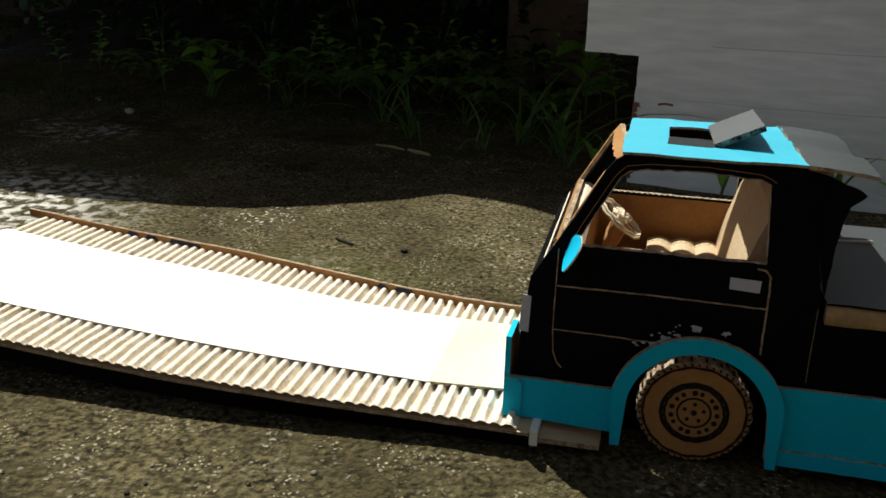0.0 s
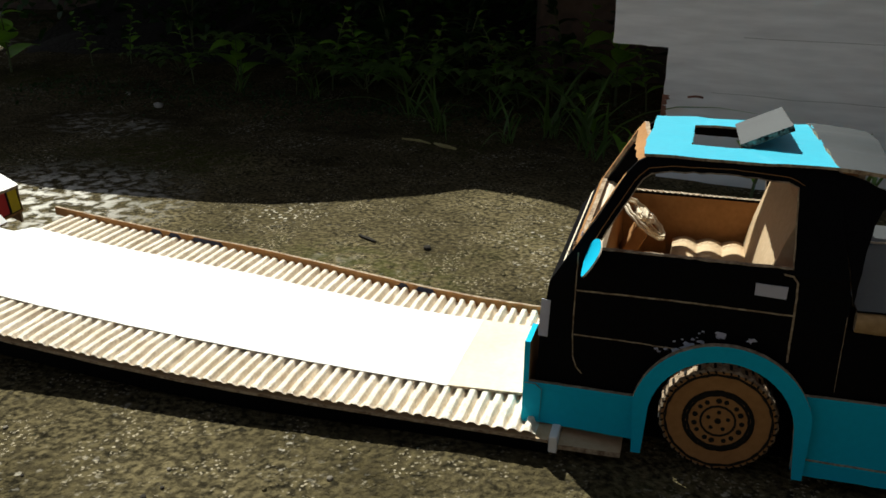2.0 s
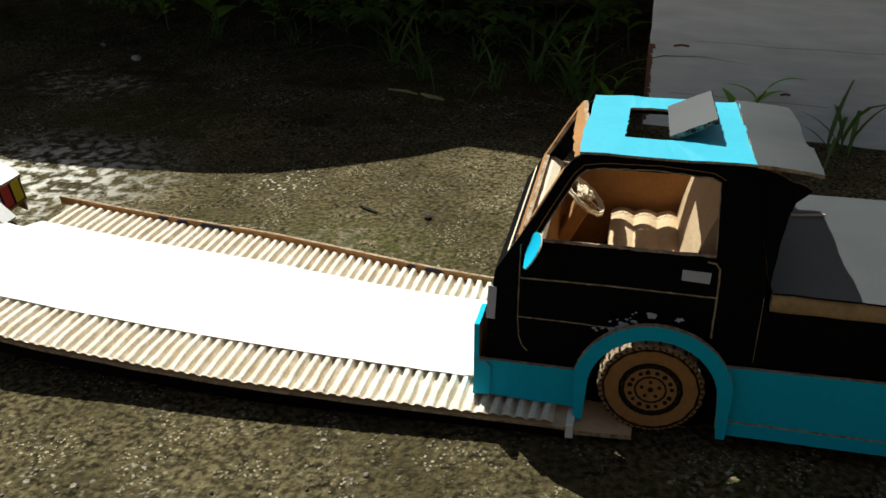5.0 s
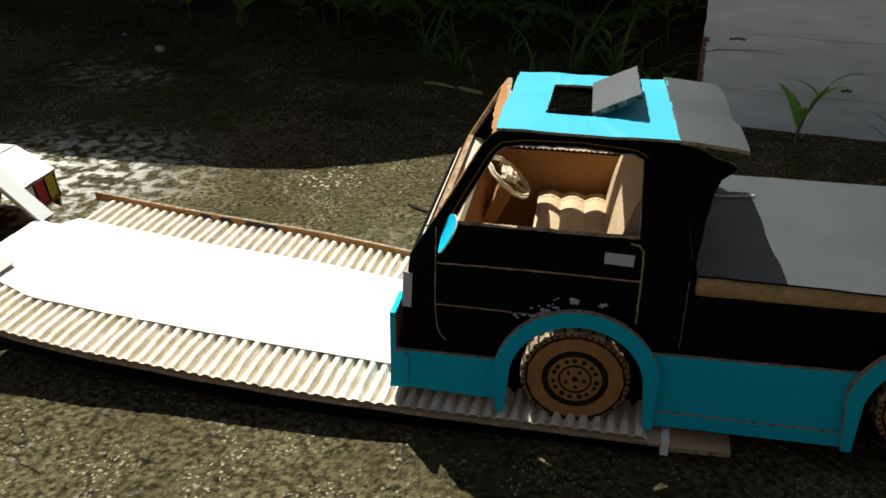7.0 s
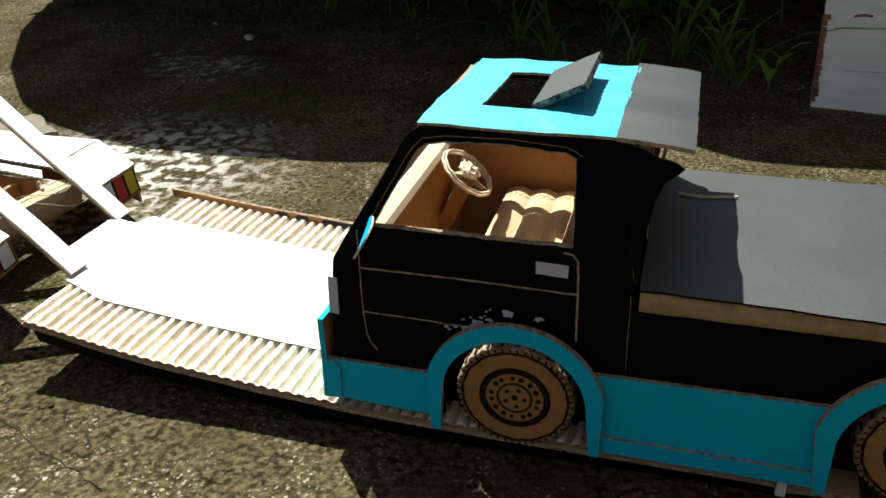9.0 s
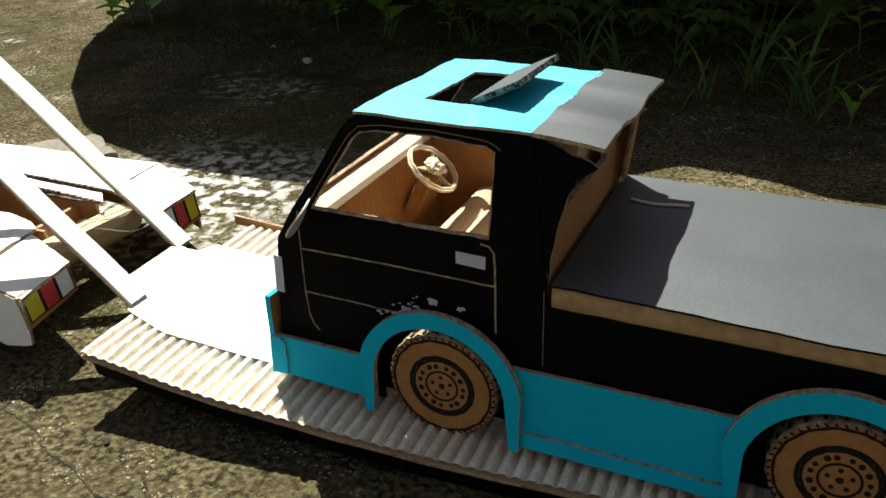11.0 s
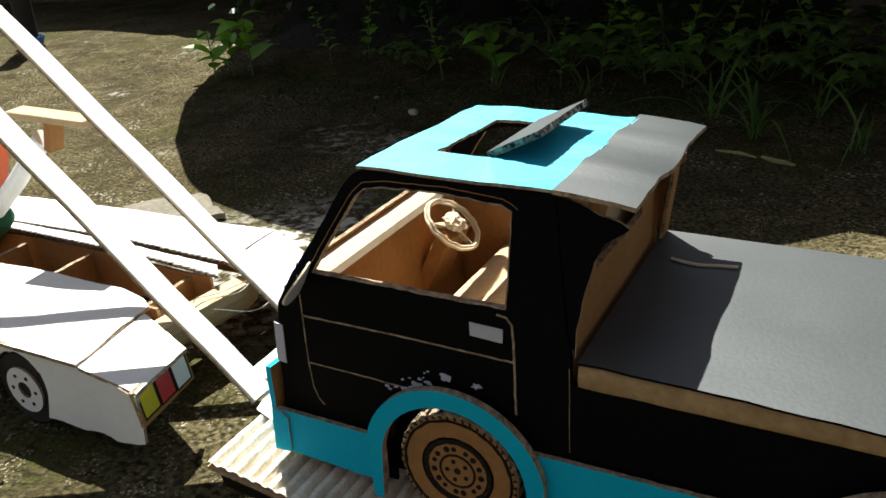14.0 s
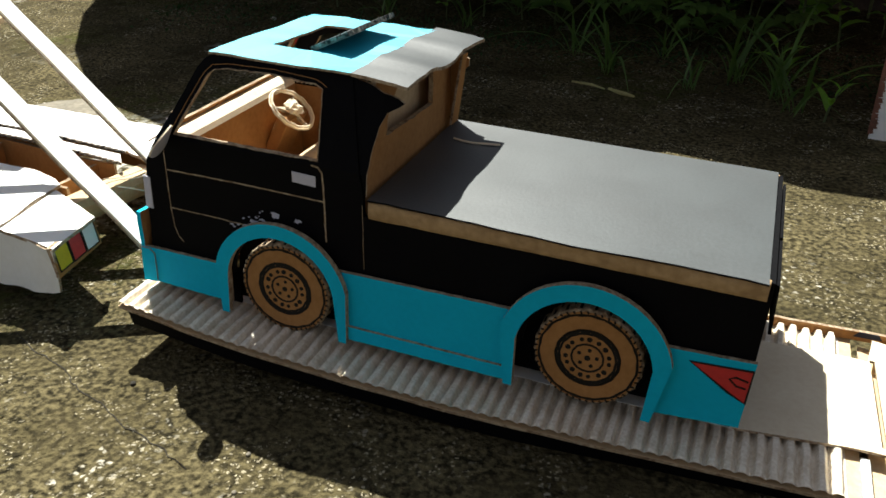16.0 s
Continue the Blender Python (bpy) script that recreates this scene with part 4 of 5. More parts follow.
    wheel_pose = pose(-0.0590, 0.1180, 0.1190, 0, 40, 0)
    bm = bmesh.new()
    for r, off in ((0.0182, 0.0), (0.0200, 0.0005), (0.0188, 0.0024)):
        tube(bm, [(r * math.cos(2 * math.pi * i / 40), r * math.sin(2 * math.pi * i / 40), off + 0.0004 * math.sin(i * 1.9)) for i in range(40)], 0.0009, 5, closed=True)
    bmesh.ops.transform(bm, matrix=wheel_pose, verts=bm.verts)
    rim = part("steering_wheel", bm, PALE_CARD, truck, "rolled card steering wheel")
    bm = bmesh.new()
    star = [((0.0180 if k % 4 == 0 else 0.0042) * math.cos(k * math.pi / 6), (0.0180 if k % 4 == 0 else 0.0042) * math.sin(k * math.pi / 6)) for k in range(12)]
    plate(bm, star, [], 0.003, lambda u, v, w: wheel_pose @ Vector((u, v, w - 0.002)), 0, 1, 0)
    part("spokes", bm, [PALE_CARD, EDGE], rim)
    bm = bmesh.new()
    bmesh.ops.create_icosphere(bm, subdivisions=3, radius=0.0066)
    for v in bm.verts:
        v.co = Vector((v.co.x, v.co.y * 1.15, v.co.z * 0.55)) * (1 + 0.55 * noise.noise(v.co * 330))
    bmesh.ops.transform(bm, matrix=wheel_pose @ Matrix.Translation((0, 0, 0.003)), verts=bm.verts)
    part("hub", bm, PALE_CARD, rim, "torn pale paper hub")
    for what, prof, label in (("seat_cushion", [(-0.0380, 0.0780), (-0.0370, 0.0925)] + [(-0.0370 + 0.0025 * k, 0.0955 + 0.0028 * abs(math.sin(k * math.pi / 7))) for k in range(29)] + [(0.0400, 0.0780)], "ribbed kraft bench seat"),
                              ("seat_back", [(0.0130, 0.0960), (0.0180, 0.1200), (0.0250, 0.1450), (0.0310, 0.1600), (0.0360, 0.1650), (0.0480, 0.1650), (0.0480, 0.0960)], "kraft bench backrest")):
        bm = bmesh.new()
        a = [bm.verts.new((x, 0.022, z)) for x, z in prof]
        c = [bm.verts.new((x, 0.150, z)) for x, z in prof]
        k = len(prof)
        for i in range(k):
            bm.faces.new((a[i], a[(i + 1) % k], c[(i + 1) % k], c[i]))
        bmesh.ops.triangle_fill(bm, edges=[bm.edges.get((a[i], a[(i + 1) % k])) for i in range(k)], use_beauty=True)
        bmesh.ops.triangle_fill(bm, edges=[bm.edges.get((c[i], c[(i + 1) % k])) for i in range(k)], use_beauty=True)
        part(what, bm, KRAFT_PALE, truck, label)
    bm = bmesh.new()
    box(bm, -0.034, 0.050, 0.026, 0.136, 0.034, 0.080)
    part("seat_base", bm, KRAFT, truck)
    wheels = []
    first = build_wheel(truck)
    first.matrix_basis = pose(0.0, -0.0010, WHEEL_R + 0.0008)
    wheels.append(first)
    for m in (pose(0.215, -0.0010, WHEEL_R + 0.0045), pose(0.0, TRUCK_W + 0.0010, WHEEL_R + 0.0008, 0, 0, 180), pose(0.215, TRUCK_W + 0.0010, WHEEL_R + 0.0045, 0, 0, 180)):
        wheels.append(copy_thing(first, m))
    for w in wheels:
        w["label"] = "kraft card wheel with an inked rim"
    return truck, wheels


# ---- tow truck behind the ramp ----
def build_tow_truck():
    tow = thing("toy_tow_truck", "white cardboard tow truck with open frame and drawn tail lamps", "toy truck")
    flat = lambda u, v, w: (u, v, 0.0655 + 0.0016 * noise.noise(Vector((u * 9, v * 14, 0))) - w)
    raised = lambda u, v, w: (u, v, 0.0680 + 0.0030 * noise.noise(Vector((u * 14, v * 22, 3))) + 0.05 * max(0.0, -0.80 - u) ** 2 - w)
    near_tail = [(-0.6730, -0.0080), (-0.6825, 0.0480), (-0.7560, 0.0800), (-0.7405, 0.0030)]
    near_deck = [(-0.7400, 0.0015), (-0.7420, 0.0100), (-0.7520, 0.0560), (-0.7590, 0.0880), (-0.7700, 0.0945), (-0.8046, 0.1030), (-0.8600, 0.1060), (-0.9600, 0.1050), (-1.5000, 0.1080), (-1.5000, 0.0050), (-0.8254, 0.0040)]
    far_tail = [(-0.6780, 0.1500), (-0.6820, 0.2035), (-0.7600, 0.2480), (-0.7595, 0.2000), (-0.7600, 0.1775)]
    far_deck = [(-0.7615, 0.1780), (-0.7610, 0.2490), (-0.9446, 0.2540), (-1.1266, 0.2500), (-1.5000, 0.2500), (-1.5000, 0.1980), (-1.0770, 0.1930), (-0.9122, 0.1910)]
    inner = [(-0.7450, 0.1520), (-0.7620, 0.1690), (-0.9122, 0.1850), (-1.0770, 0.1890), (-1.5000, 0.1930), (-1.5000, 0.1850), (-1.0716, 0.1790), (-0.8682, 0.1680)]
    for outline, name, place, label in ((near_tail, "tail_deck", flat, "white paper tail deck with raw edges"), (near_deck, "fender_deck", raised, "warped white paper fender deck"), (far_tail, "tail_deck", flat, "white paper tail deck with raw edges"), (far_deck, "fender_deck", flat, "white paper fender deck with raw edges"), (inner, "inner_rail", flat, "white paper strip with torn fluted edges")):
        bm = bmesh.new()
        plate(bm, worn(outline, 0.008, 0.0011), [], 0.0030, place)
        part(name, bm, [WHITE, EDGE, KRAFT], tow, label)
    for line in ([(-0.7592, 0.1990), (-0.7600, 0.2150), (-0.7606, 0.2470)], [(-0.7405, 0.0035), (-0.7480, 0.0400), (-0.7575, 0.0815)]):
        bm = bmesh.new()
        ribbon(bm, worn(line + line[-2:0:-1], 0.004, 0.0006)[:18], 0.0008, 0.0005, lambda u, v, w: (u, v, 0.0664 - w))
        part("deck_fold", bm, EDGE, tow, "raw fold line across the white deck")
    # torn dark fluting along the inner edges of the far deck
    for line in ([(-0.7620, 0.1755), (-0.8400, 0.1835), (-0.9122, 0.1895), (-1.0770, 0.1915), (-1.4900, 0.1965)], [(-0.7450, 0.1505), (-0.8000, 0.1585), (-0.8682, 0.1660), (-1.0716, 0.1775), (-1.4900, 0.1830)]):
        bm = bmesh.new()
        pts = []
        for (x0, y0), (x1, y1) in zip(line, line[1:]):
            n = int((x0 - x1) / 0.004)
            pts += [(x0 + (x1 - x0) * k / n, y0 + (y1 - y0) * k / n + (0.0010 if k % 2 else -0.0008)) for k in range(n)]
        ribbon(bm, pts, 0.0020, 0.0026, lambda u, v, w: (u, v, 0.0640 - w))
        part("torn_fluting", bm, FRAYED, tow, "torn dark fluted edge")
    # flanks, the near one with a wheel cut-out
    bm = bmesh.new()
    hole = arc(-0.812, 0.0310, 0.0315, -30, 205, 18)
    flank = [(-0.6745, 0.0270), (-0.7080, 0.0180), (-0.7471, 0.0140), (-0.7700, 0.0160)] + hole + [(-0.88, 0.022), (-1.50, 0.022), (-1.50, 0.0675), (-0.86, 0.0690), (-0.7430, 0.0645), (-0.6730, 0.0640)]
    plate(bm, worn(flank, 0.008, 0.0008), [], 0.0025, lambda u, v, w: (u, -0.0080 + 0.0110 * ease((-0.673 - u) / 0.07) + w + 0.0022 * noise.noise(Vector((u * 34, v * 24, 0))) - 0.003 * ease((0.05 - v) / 0.03), v))
    part("side_skirt", bm, [WHITE, EDGE, KRAFT], tow, "crumpled white paper flank")
    bm = bmesh.new()
    plate(bm, worn([(-0.6830, 0.0260), (-0.7600, 0.0160), (-1.50, 0.015), (-1.50, 0.0615), (-0.7600, 0.0615), (-0.6830, 0.0615)], 0.01, 0.001), [], 0.003, lambda u, v, w: (u, 0.2030 + 0.0445 * min(1, max(0, (-0.682 - u) / 0.078)) - w, v))
    part("side_skirt", bm, [WHITE, EDGE, KRAFT], tow, "white paper flank")
    # lamp boards
    for y0, y1, colours, xa, xb, z0, z1 in ((-0.0090, 0.0480, (YELLOW, RED, WHITE), -0.6715, -0.6810, 0.0400, 0.0655), (0.1500, 0.2035, (WHITE, RED, YELLOW), -0.6765, -0.6805, 0.0350, 0.0650)):
        bm = bmesh.new()
        at = lambda u, v, w: (xa + (xb - xa) * (u - y0) / (y1 - y0) - w + (v - z0) * -0.15, u, v)
        plate(bm, worn([(y0, z0), (y1, z0 + 0.002), (y1, z1), (y0, z1)], 0.005, 0.0007), [], 0.0035, at)
        lamp = part("lamp_board", bm, [KRAFT, EDGE, KRAFT], tow, "kraft lamp board with drawn lamps")
        step = (y1 - y0 - 0.004) / 3
        for k, m in enumerate(colours):
            a = y0 + 0.002 + k * step
            sq = [(a + 0.0008, z0 + 0.0045), (a + step - 0.0008, z0 + 0.0050), (a + step - 0.0008, z1 - 0.0020), (a + 0.0008, z1 - 0.0015)]
            bm = bmesh.new()
            plate(bm, sq, [], 0.0006, lambda u, v, w: at(u, v, w - 0.0007), 0, 0, 0)
            part("tail_lamp", bm, m, lamp)
            bm = bmesh.new()
            ribbon(bm, sq, 0.0013, 0.0005, lambda u, v, w: at(u, v, w - 0.0007), closed=True)
            part("lamp_outline", bm, INK, lamp)
    # ladder frame between the fenders
    for y, thick in ((0.098, 0.003), (0.1600, 0.003)):
        bm = bmesh.new()
        plate(bm, worn([(-0.7640, 0.022), (-1.5000, 0.022), (-1.5000, 0.0580), (-0.7640, 0.0580)], 0.015, 0.001), [], thick, lambda u, v, w: (u, y + w + 0.018 * ease((-0.76 - u) / 0.25), v))
        part("frame_rail", bm, [KRAFT, EDGE, KRAFT], tow, "raw kraft frame rail")
    for x in (-0.788, -0.924, -1.017, -1.12):
        bm = bmesh.new()
        plate(bm, worn([(0.1010, 0.024), (0.1700, 0.024), (0.1700, 0.0550), (0.1010, 0.0550)], 0.008, 0.0008), [], 0.0045, lambda u, v, w: (x - (u - 0.14) * 0.08 + w, u, v))
        part("cross_member", bm, [KRAFT, EDGE, KRAFT], tow, "raw kraft cross member")
    # rounded tail beam
    bm = bmesh.new()
    prof = [(0.0, 0.060), (0.020, 0.060), (0.021, 0.052), (0.016, 0.040), (0.006, 0.031), (-0.006, 0.027), (-0.016, 0.030), (-0.018, 0.050)]
    rows = [[bm.verts.new((-0.7540 + x + (y - 0.09) * 0.12, y, z - 0.004)) for x, z in prof] for y in (0.070, 0.105, 0.140, 0.174)]
    for a, c in zip(rows, rows[1:]):
        for i in range(len(prof)):
            bm.faces.new((a[i], a[(i + 1) % len(prof)], c[(i + 1) % len(prof)], c[i]))
    bm.faces.new(rows[0])
    bm.faces.new(rows[-1])
    part("tail_beam", bm, KRAFT_PALE, tow, "rounded kraft tail beam")
    for x, y, s in ((-0.812, 0.006, 0),):
        w = thing("wheel", "", "")
        w.parent = tow
        w.matrix_basis = pose(x, y, 0.0300, 0, 0, s)
        bm = bmesh.new()
        tube(bm, [(0, 0.0, 0), (0, 0.022, 0)], 0.0295, 28)
        part("tyre", bm, DARK_CLOTH, w, "black layered tyre")
        bm = bmesh.new()
        plate(bm, [(0.019 * math.cos(k * math.pi / 12), 0.019 * math.sin(k * math.pi / 12)) for k in range(24)], [[(0.007 * math.cos(k * math.pi / 6), 0.007 * math.sin(k * math.pi / 6)) for k in range(12)]], 0.002, lambda u, v, t: (u, -0.0025 + t, v))
        part("rim", bm, [WHITE, EDGE, WHITE], w, "white paper rim")
        for k in range(6):
            bm = bmesh.new()
            plate(bm, [(0.0125 * math.cos(k * math.pi / 3) + 0.0016 * math.cos(j * math.pi / 4), 0.0125 * math.sin(k * math.pi / 3) + 0.0016 * math.sin(j * math.pi / 4)) for j in range(8)], [], 0.0004, lambda u, v, t: (u, -0.003 + t, v), 0, 0, 0)
            part("rim_hole", bm, INK, w)
        w["label"] = "black card wheel with a white rim"
    # lifting beams
    way = Vector((-0.0716, 0.0042, 0.0587)).normalized()
    up = Vector((0.0587, 0.0, 0.0716)).normalized()
    for x, y in ((-0.6124, 0.0301), (-0.6408, 0.1190)):
        bm = bmesh.new()
        foot = Vector((x, y, 0.0475))
        rows = []
        for i in range(13):
            c = foot + way * (0.56 * i / 12) + Vector((0, 0.0006 * math.sin(i * 2.1), 0))
            rows.append([bm.verts.new(c + Vector((0, dy, 0)) + up * h) for dy, h in ((0, 0.0048), (0.0002, 0.0022), (0, 0.0), (0.0175, 0.0), (0.0175, 0.0048))])
        for a, c in zip(rows, rows[1:]):
            for k in range(5):
                fc = bm.faces.new((a[k], c[k], c[(k + 1) % 5], a[(k + 1) % 5]))
                fc.material_index = 0 if k == 4 else (1 if k == 0 else 2)
        bm.faces.new(rows[0]).material_index = 2
        bm.faces.new(rows[-1]).material_index = 2
        part("lift_beam", bm, [WHITE, PALE_CARD, EDGE], tow, "white-faced cardboard lifting beam")
    # boom: cross bar, ram and post
    bm = bmesh.new()
    box(bm, -0.040, 0.043, -0.011, 0.011, -0.003, 0.003, bevel=0.0006)
    bmesh.ops.transform(bm, matrix=pose(-0.912, 0.160, 0.192, 0, 6, 8), verts=bm.verts)
    part("boom_bar", bm, KRAFT_PALE, tow, "pale kraft boom bar")
    bm = bmesh.new()
    box(bm, -0.004, 0.004, -0.008, 0.008, -0.030, 0.0, bevel=0.0006)
    bmesh.ops.transform(bm, matrix=pose(-0.912, 0.162, 0.189, 0, 20, 0), verts=bm.verts)
    part("boom_brace", bm, KRAFT, tow)
    bm = bmesh.new()
    tube(bm, [(-1.035, 0.160, 0.090), (-0.985, 0.160, 0.127), (-0.930, 0.160, 0.172)], 0.0085, 16)
    part("ram_tube", bm, WHITE, tow, "white rolled-paper ram")
    bm = bmesh.new()
    tube(bm, [(-1.085, 0.160, 0.045), (-1.030, 0.160, 0.088)], 0.0150, 16)
    part("ram_sleeve", bm, GREEN, tow, "green card ram sleeve")
    bm = bmesh.new()
    box(bm, -0.008, 0.008, -0.008, 0.008, -0.075, 0.042, bevel=0.0008)
    bmesh.ops.transform(bm, matrix=pose(-1.034, 0.176, 0.136, 0, 26, 0), verts=bm.verts)
    part("boom_post", bm, ORANGE, tow, "orange card post")
    # loose threads round the tail beam
    for k in range(3):
        bm = bmesh.new()
        line = []
        for i in range(26):
            u = i / 25
            line.append((-0.728 + 0.02 * k - 0.10 * u * (1 - u) * (1 if k % 2 else -0.4), 0.085 + 0.09 * u, 0.0585 + 0.012 * math.sin(u * 5 + k) * (1 - u) + 0.004 * k))
        tube(bm, line, 0.00045, 5)
        part("thread", bm, THREAD, tow, "loose pale thread")
    return tow


# ---- board, pebbles, plants ----
def build_board():
    board = thing("leaning_board", "weathered white-painted board standing on edge", "board")
    way = Vector((0.29, -0.045, 0)).normalized()
    back = Vector((0.045, 0.29, 0)).normalized()
    foot = Vector((-0.054, 0.672, -0.002))
    place = lambda u, v, w: foot + way * u + back * w + Vector((0, 0, v))
    bm = bmesh.new()
    outline = worn([(-0.010, 0.0), (0.62, 0.002), (0.62, 0.62), (-0.090, 0.62), (-0.083, 0.1765), (-0.011, 0.1745)], 0.012, 0.0016)
    plate(bm, outline, [], 0.016, place, 0, 1, 2)
    part("panel", bm, [BOARD, RUST, RUST], board, "white paint worn over grain")
    for k in range(16):
        bm = bmesh.new()
        z = 0.012 + 0.0065 * k + 0.002 * noise.noise(Vector((k * 2.1, 0, 0)))
        wdt = 0.004 + 0.010 * abs(noise.noise(Vector((k * 1.7, 3, 0))))
        pts = [(-0.0125, z - 0.004), (wdt - 0.010, z - 0.002), (wdt * 0.7 - 0.010, z + 0.001), (wdt * 0.9 - 0.010, z + 0.003), (-0.0125, z + 0.004)]
        plate(bm, pts, [], 0.0008, lambda u, v, w: place(u, v, w - 0.0009), 0, 0, 0)
        part("peeled_patch", bm, RUST, board, "bare red wood where paint peeled")
    for u, z, l in ((0.02, 0.113, 0.02), (0.16, 0.060, 0.012), (0.11, 0.035, 0.006)):
        bm = bmesh.new()
        ribbon(bm, [(u, z), (u + l * 0.5, z + 0.002), (u + l, z + 0.001)], 0.0028, 0.0006, lambda a, b, w: place(a, b, w))
        part("chip", bm, RUST, board)
    for k in range(3):
        bm = bmesh.new()
        z = 0.05 + 0.071 * k
        line = [(0.02 + 0.05 * i + 0.03 * (k % 3), z + 0.004 * noise.noise(Vector((i * 0.7, k * 3, 0)))) for i in range(5 + k % 3)]
        ribbon(bm, line, 0.0003, 0.0002, lambda a, b, w: place(a, b, w))
        part("grain_crack", bm, SOIL, board)


def build_loose():
    def lump(name, x, y, r, mat, label, category, flat=0.7, group="", salt=0.0):
        bm = bmesh.new()
        bmesh.ops.create_icosphere(bm, subdivisions=2, radius=r)
        for v in bm.verts:
            v.co *= 1 + 0.35 * noise.noise(v.co * (1.3 / r) + Vector((salt, 0, 0)))
            v.co.z *= flat
        for fc in bm.faces:
            fc.smooth = True
        ob = part(name, bm, mat)
        ob.location = (x, y, relief(x, y) + r * flat * 0.6)
        return tagged(ob, label, category, group)

    lump("stone", -0.973, 0.876, 0.0085, STONE, "small pale stone on the shaded concrete", "stone")
    lump("pebble", -1.09, 0.95, 0.005, STONE, "tiny pale pebble in the shade", "pebble", group="loose pebbles")
    rnd = random.Random(5)
    lump("pebble", -0.280, 0.315, 0.0042, SOIL, "small dark pebble on the concrete", "pebble", group="loose pebbles")
    for k in range(60):
        x, y = rnd.uniform(-1.0, 0.25), rnd.choice((rnd.uniform(-0.16, -0.05), rnd.uniform(0.2, 0.8)))
        lump("pebble", x, y, rnd.uniform(0.0009, 0.0022), rnd.choice((RUBBLE, GROUND, SOIL)), "tiny pebble lying on the concrete", "pebble", group="loose pebbles", salt=k * 1.3)
    bm = bmesh.new()
    slab = [(-1.115, 0.372), (-1.104, 0.398), (-1.080, 0.420), (-1.048, 0.443), (-1.020, 0.430), (-0.998, 0.413), (-0.962, 0.392), (-0.985, 0.368), (-1.050, 0.360)]
    plate(bm, worn(slab, 0.008, 0.004), [], 0.007, lambda u, v, w: (u, v, 0.0080 + 0.003 * noise.noise(Vector((u * 40, v * 40, 0))) - w), 0, 0, 0)
    tagged(part("slab", bm, RUBBLE), "broken flat pale slab lying on the concrete", "slab")
    # crack in the concrete
    bm = bmesh.new()
    line = [(-0.700, -0.038), (-0.668, -0.051), (-0.630, -0.060), (-0.600, -0.077), (-0.573, -0.083), (-0.545, -0.096), (-0.508, -0.1035), (-0.478, -0.114)]
    line = [(x, y + 0.0035 * noise.noise(Vector((x * 120, 0, 0)))) for x, y in dense(line + line[::-1], 0.006)[:len(dense(line, 0.006)) // 1]][:42]
    ribbon(bm, line, 0.0007, 0.0002, lambda a, b, w: (a, b, relief(a, b) + 0.0004 - w))
    tagged(part("crack", bm, SOIL), "fine dark crack across the concrete", "crack", kind="structure")
    # dry twigs
    for pts, r, mat, label in (([(-0.461, 0.770), (-0.430, 0.762), (-0.408, 0.750)], 0.0024, BARK, "dry yellowish twig on the ground"), ([(-0.402, 0.752), (-0.386, 0.738), (-0.374, 0.734), (-0.361, 0.729)], 0.0032, BARK, "dry forked yellowish twig on the ground"),
                               ([(-0.362, 0.330), (-0.348, 0.322), (-0.338, 0.316)], 0.0022, SOIL, "short dark twig on the concrete")):
        bm = bmesh.new()
        line = [(x, y, relief(x, y) + r * 0.8) for x, y in pts]
        tube(bm, line, [r * 0.6] + [r] * (len(line) - 2) + [r * 0.5], 6)
        tagged(part("twig", bm, mat), label, "twig")


def leaf_mesh(length, width, mat, fold=0.25, droop=0.3, serrate=0.0, n=7):
    """One leaf along +x from its stalk, with a folded blade and pointed tip."""
    bm = bmesh.new()
    mid, left, right = [], [], []
    for i in range(n + 1):
        u = i / n
        half = width * math.sin(math.pi * u ** 0.75) ** 0.9 * (1 + (serrate if i % 2 else -serrate)) / 2 if 0 < i < n else 0.0002
        z = length * (0.12 * math.sin(u * 2.0) - droop * u * u)
        mid.append(bm.verts.new((length * u, 0, z)))
        left.append(bm.verts.new((length * u, half, z + fold * half)))
        right.append(bm.verts.new((length * u, -half, z + fold * half)))
    for i in range(n):
        bm.faces.new((mid[i], mid[i + 1], left[i + 1], left[i])).smooth = True
        bm.faces.new((right[i], right[i + 1], mid[i + 1], mid[i])).smooth = True
    me = bpy.data.meshes.new("leaf")
    bm.to_mesh(me)
    bm.free()
    me.materials.append(mat)
    return me


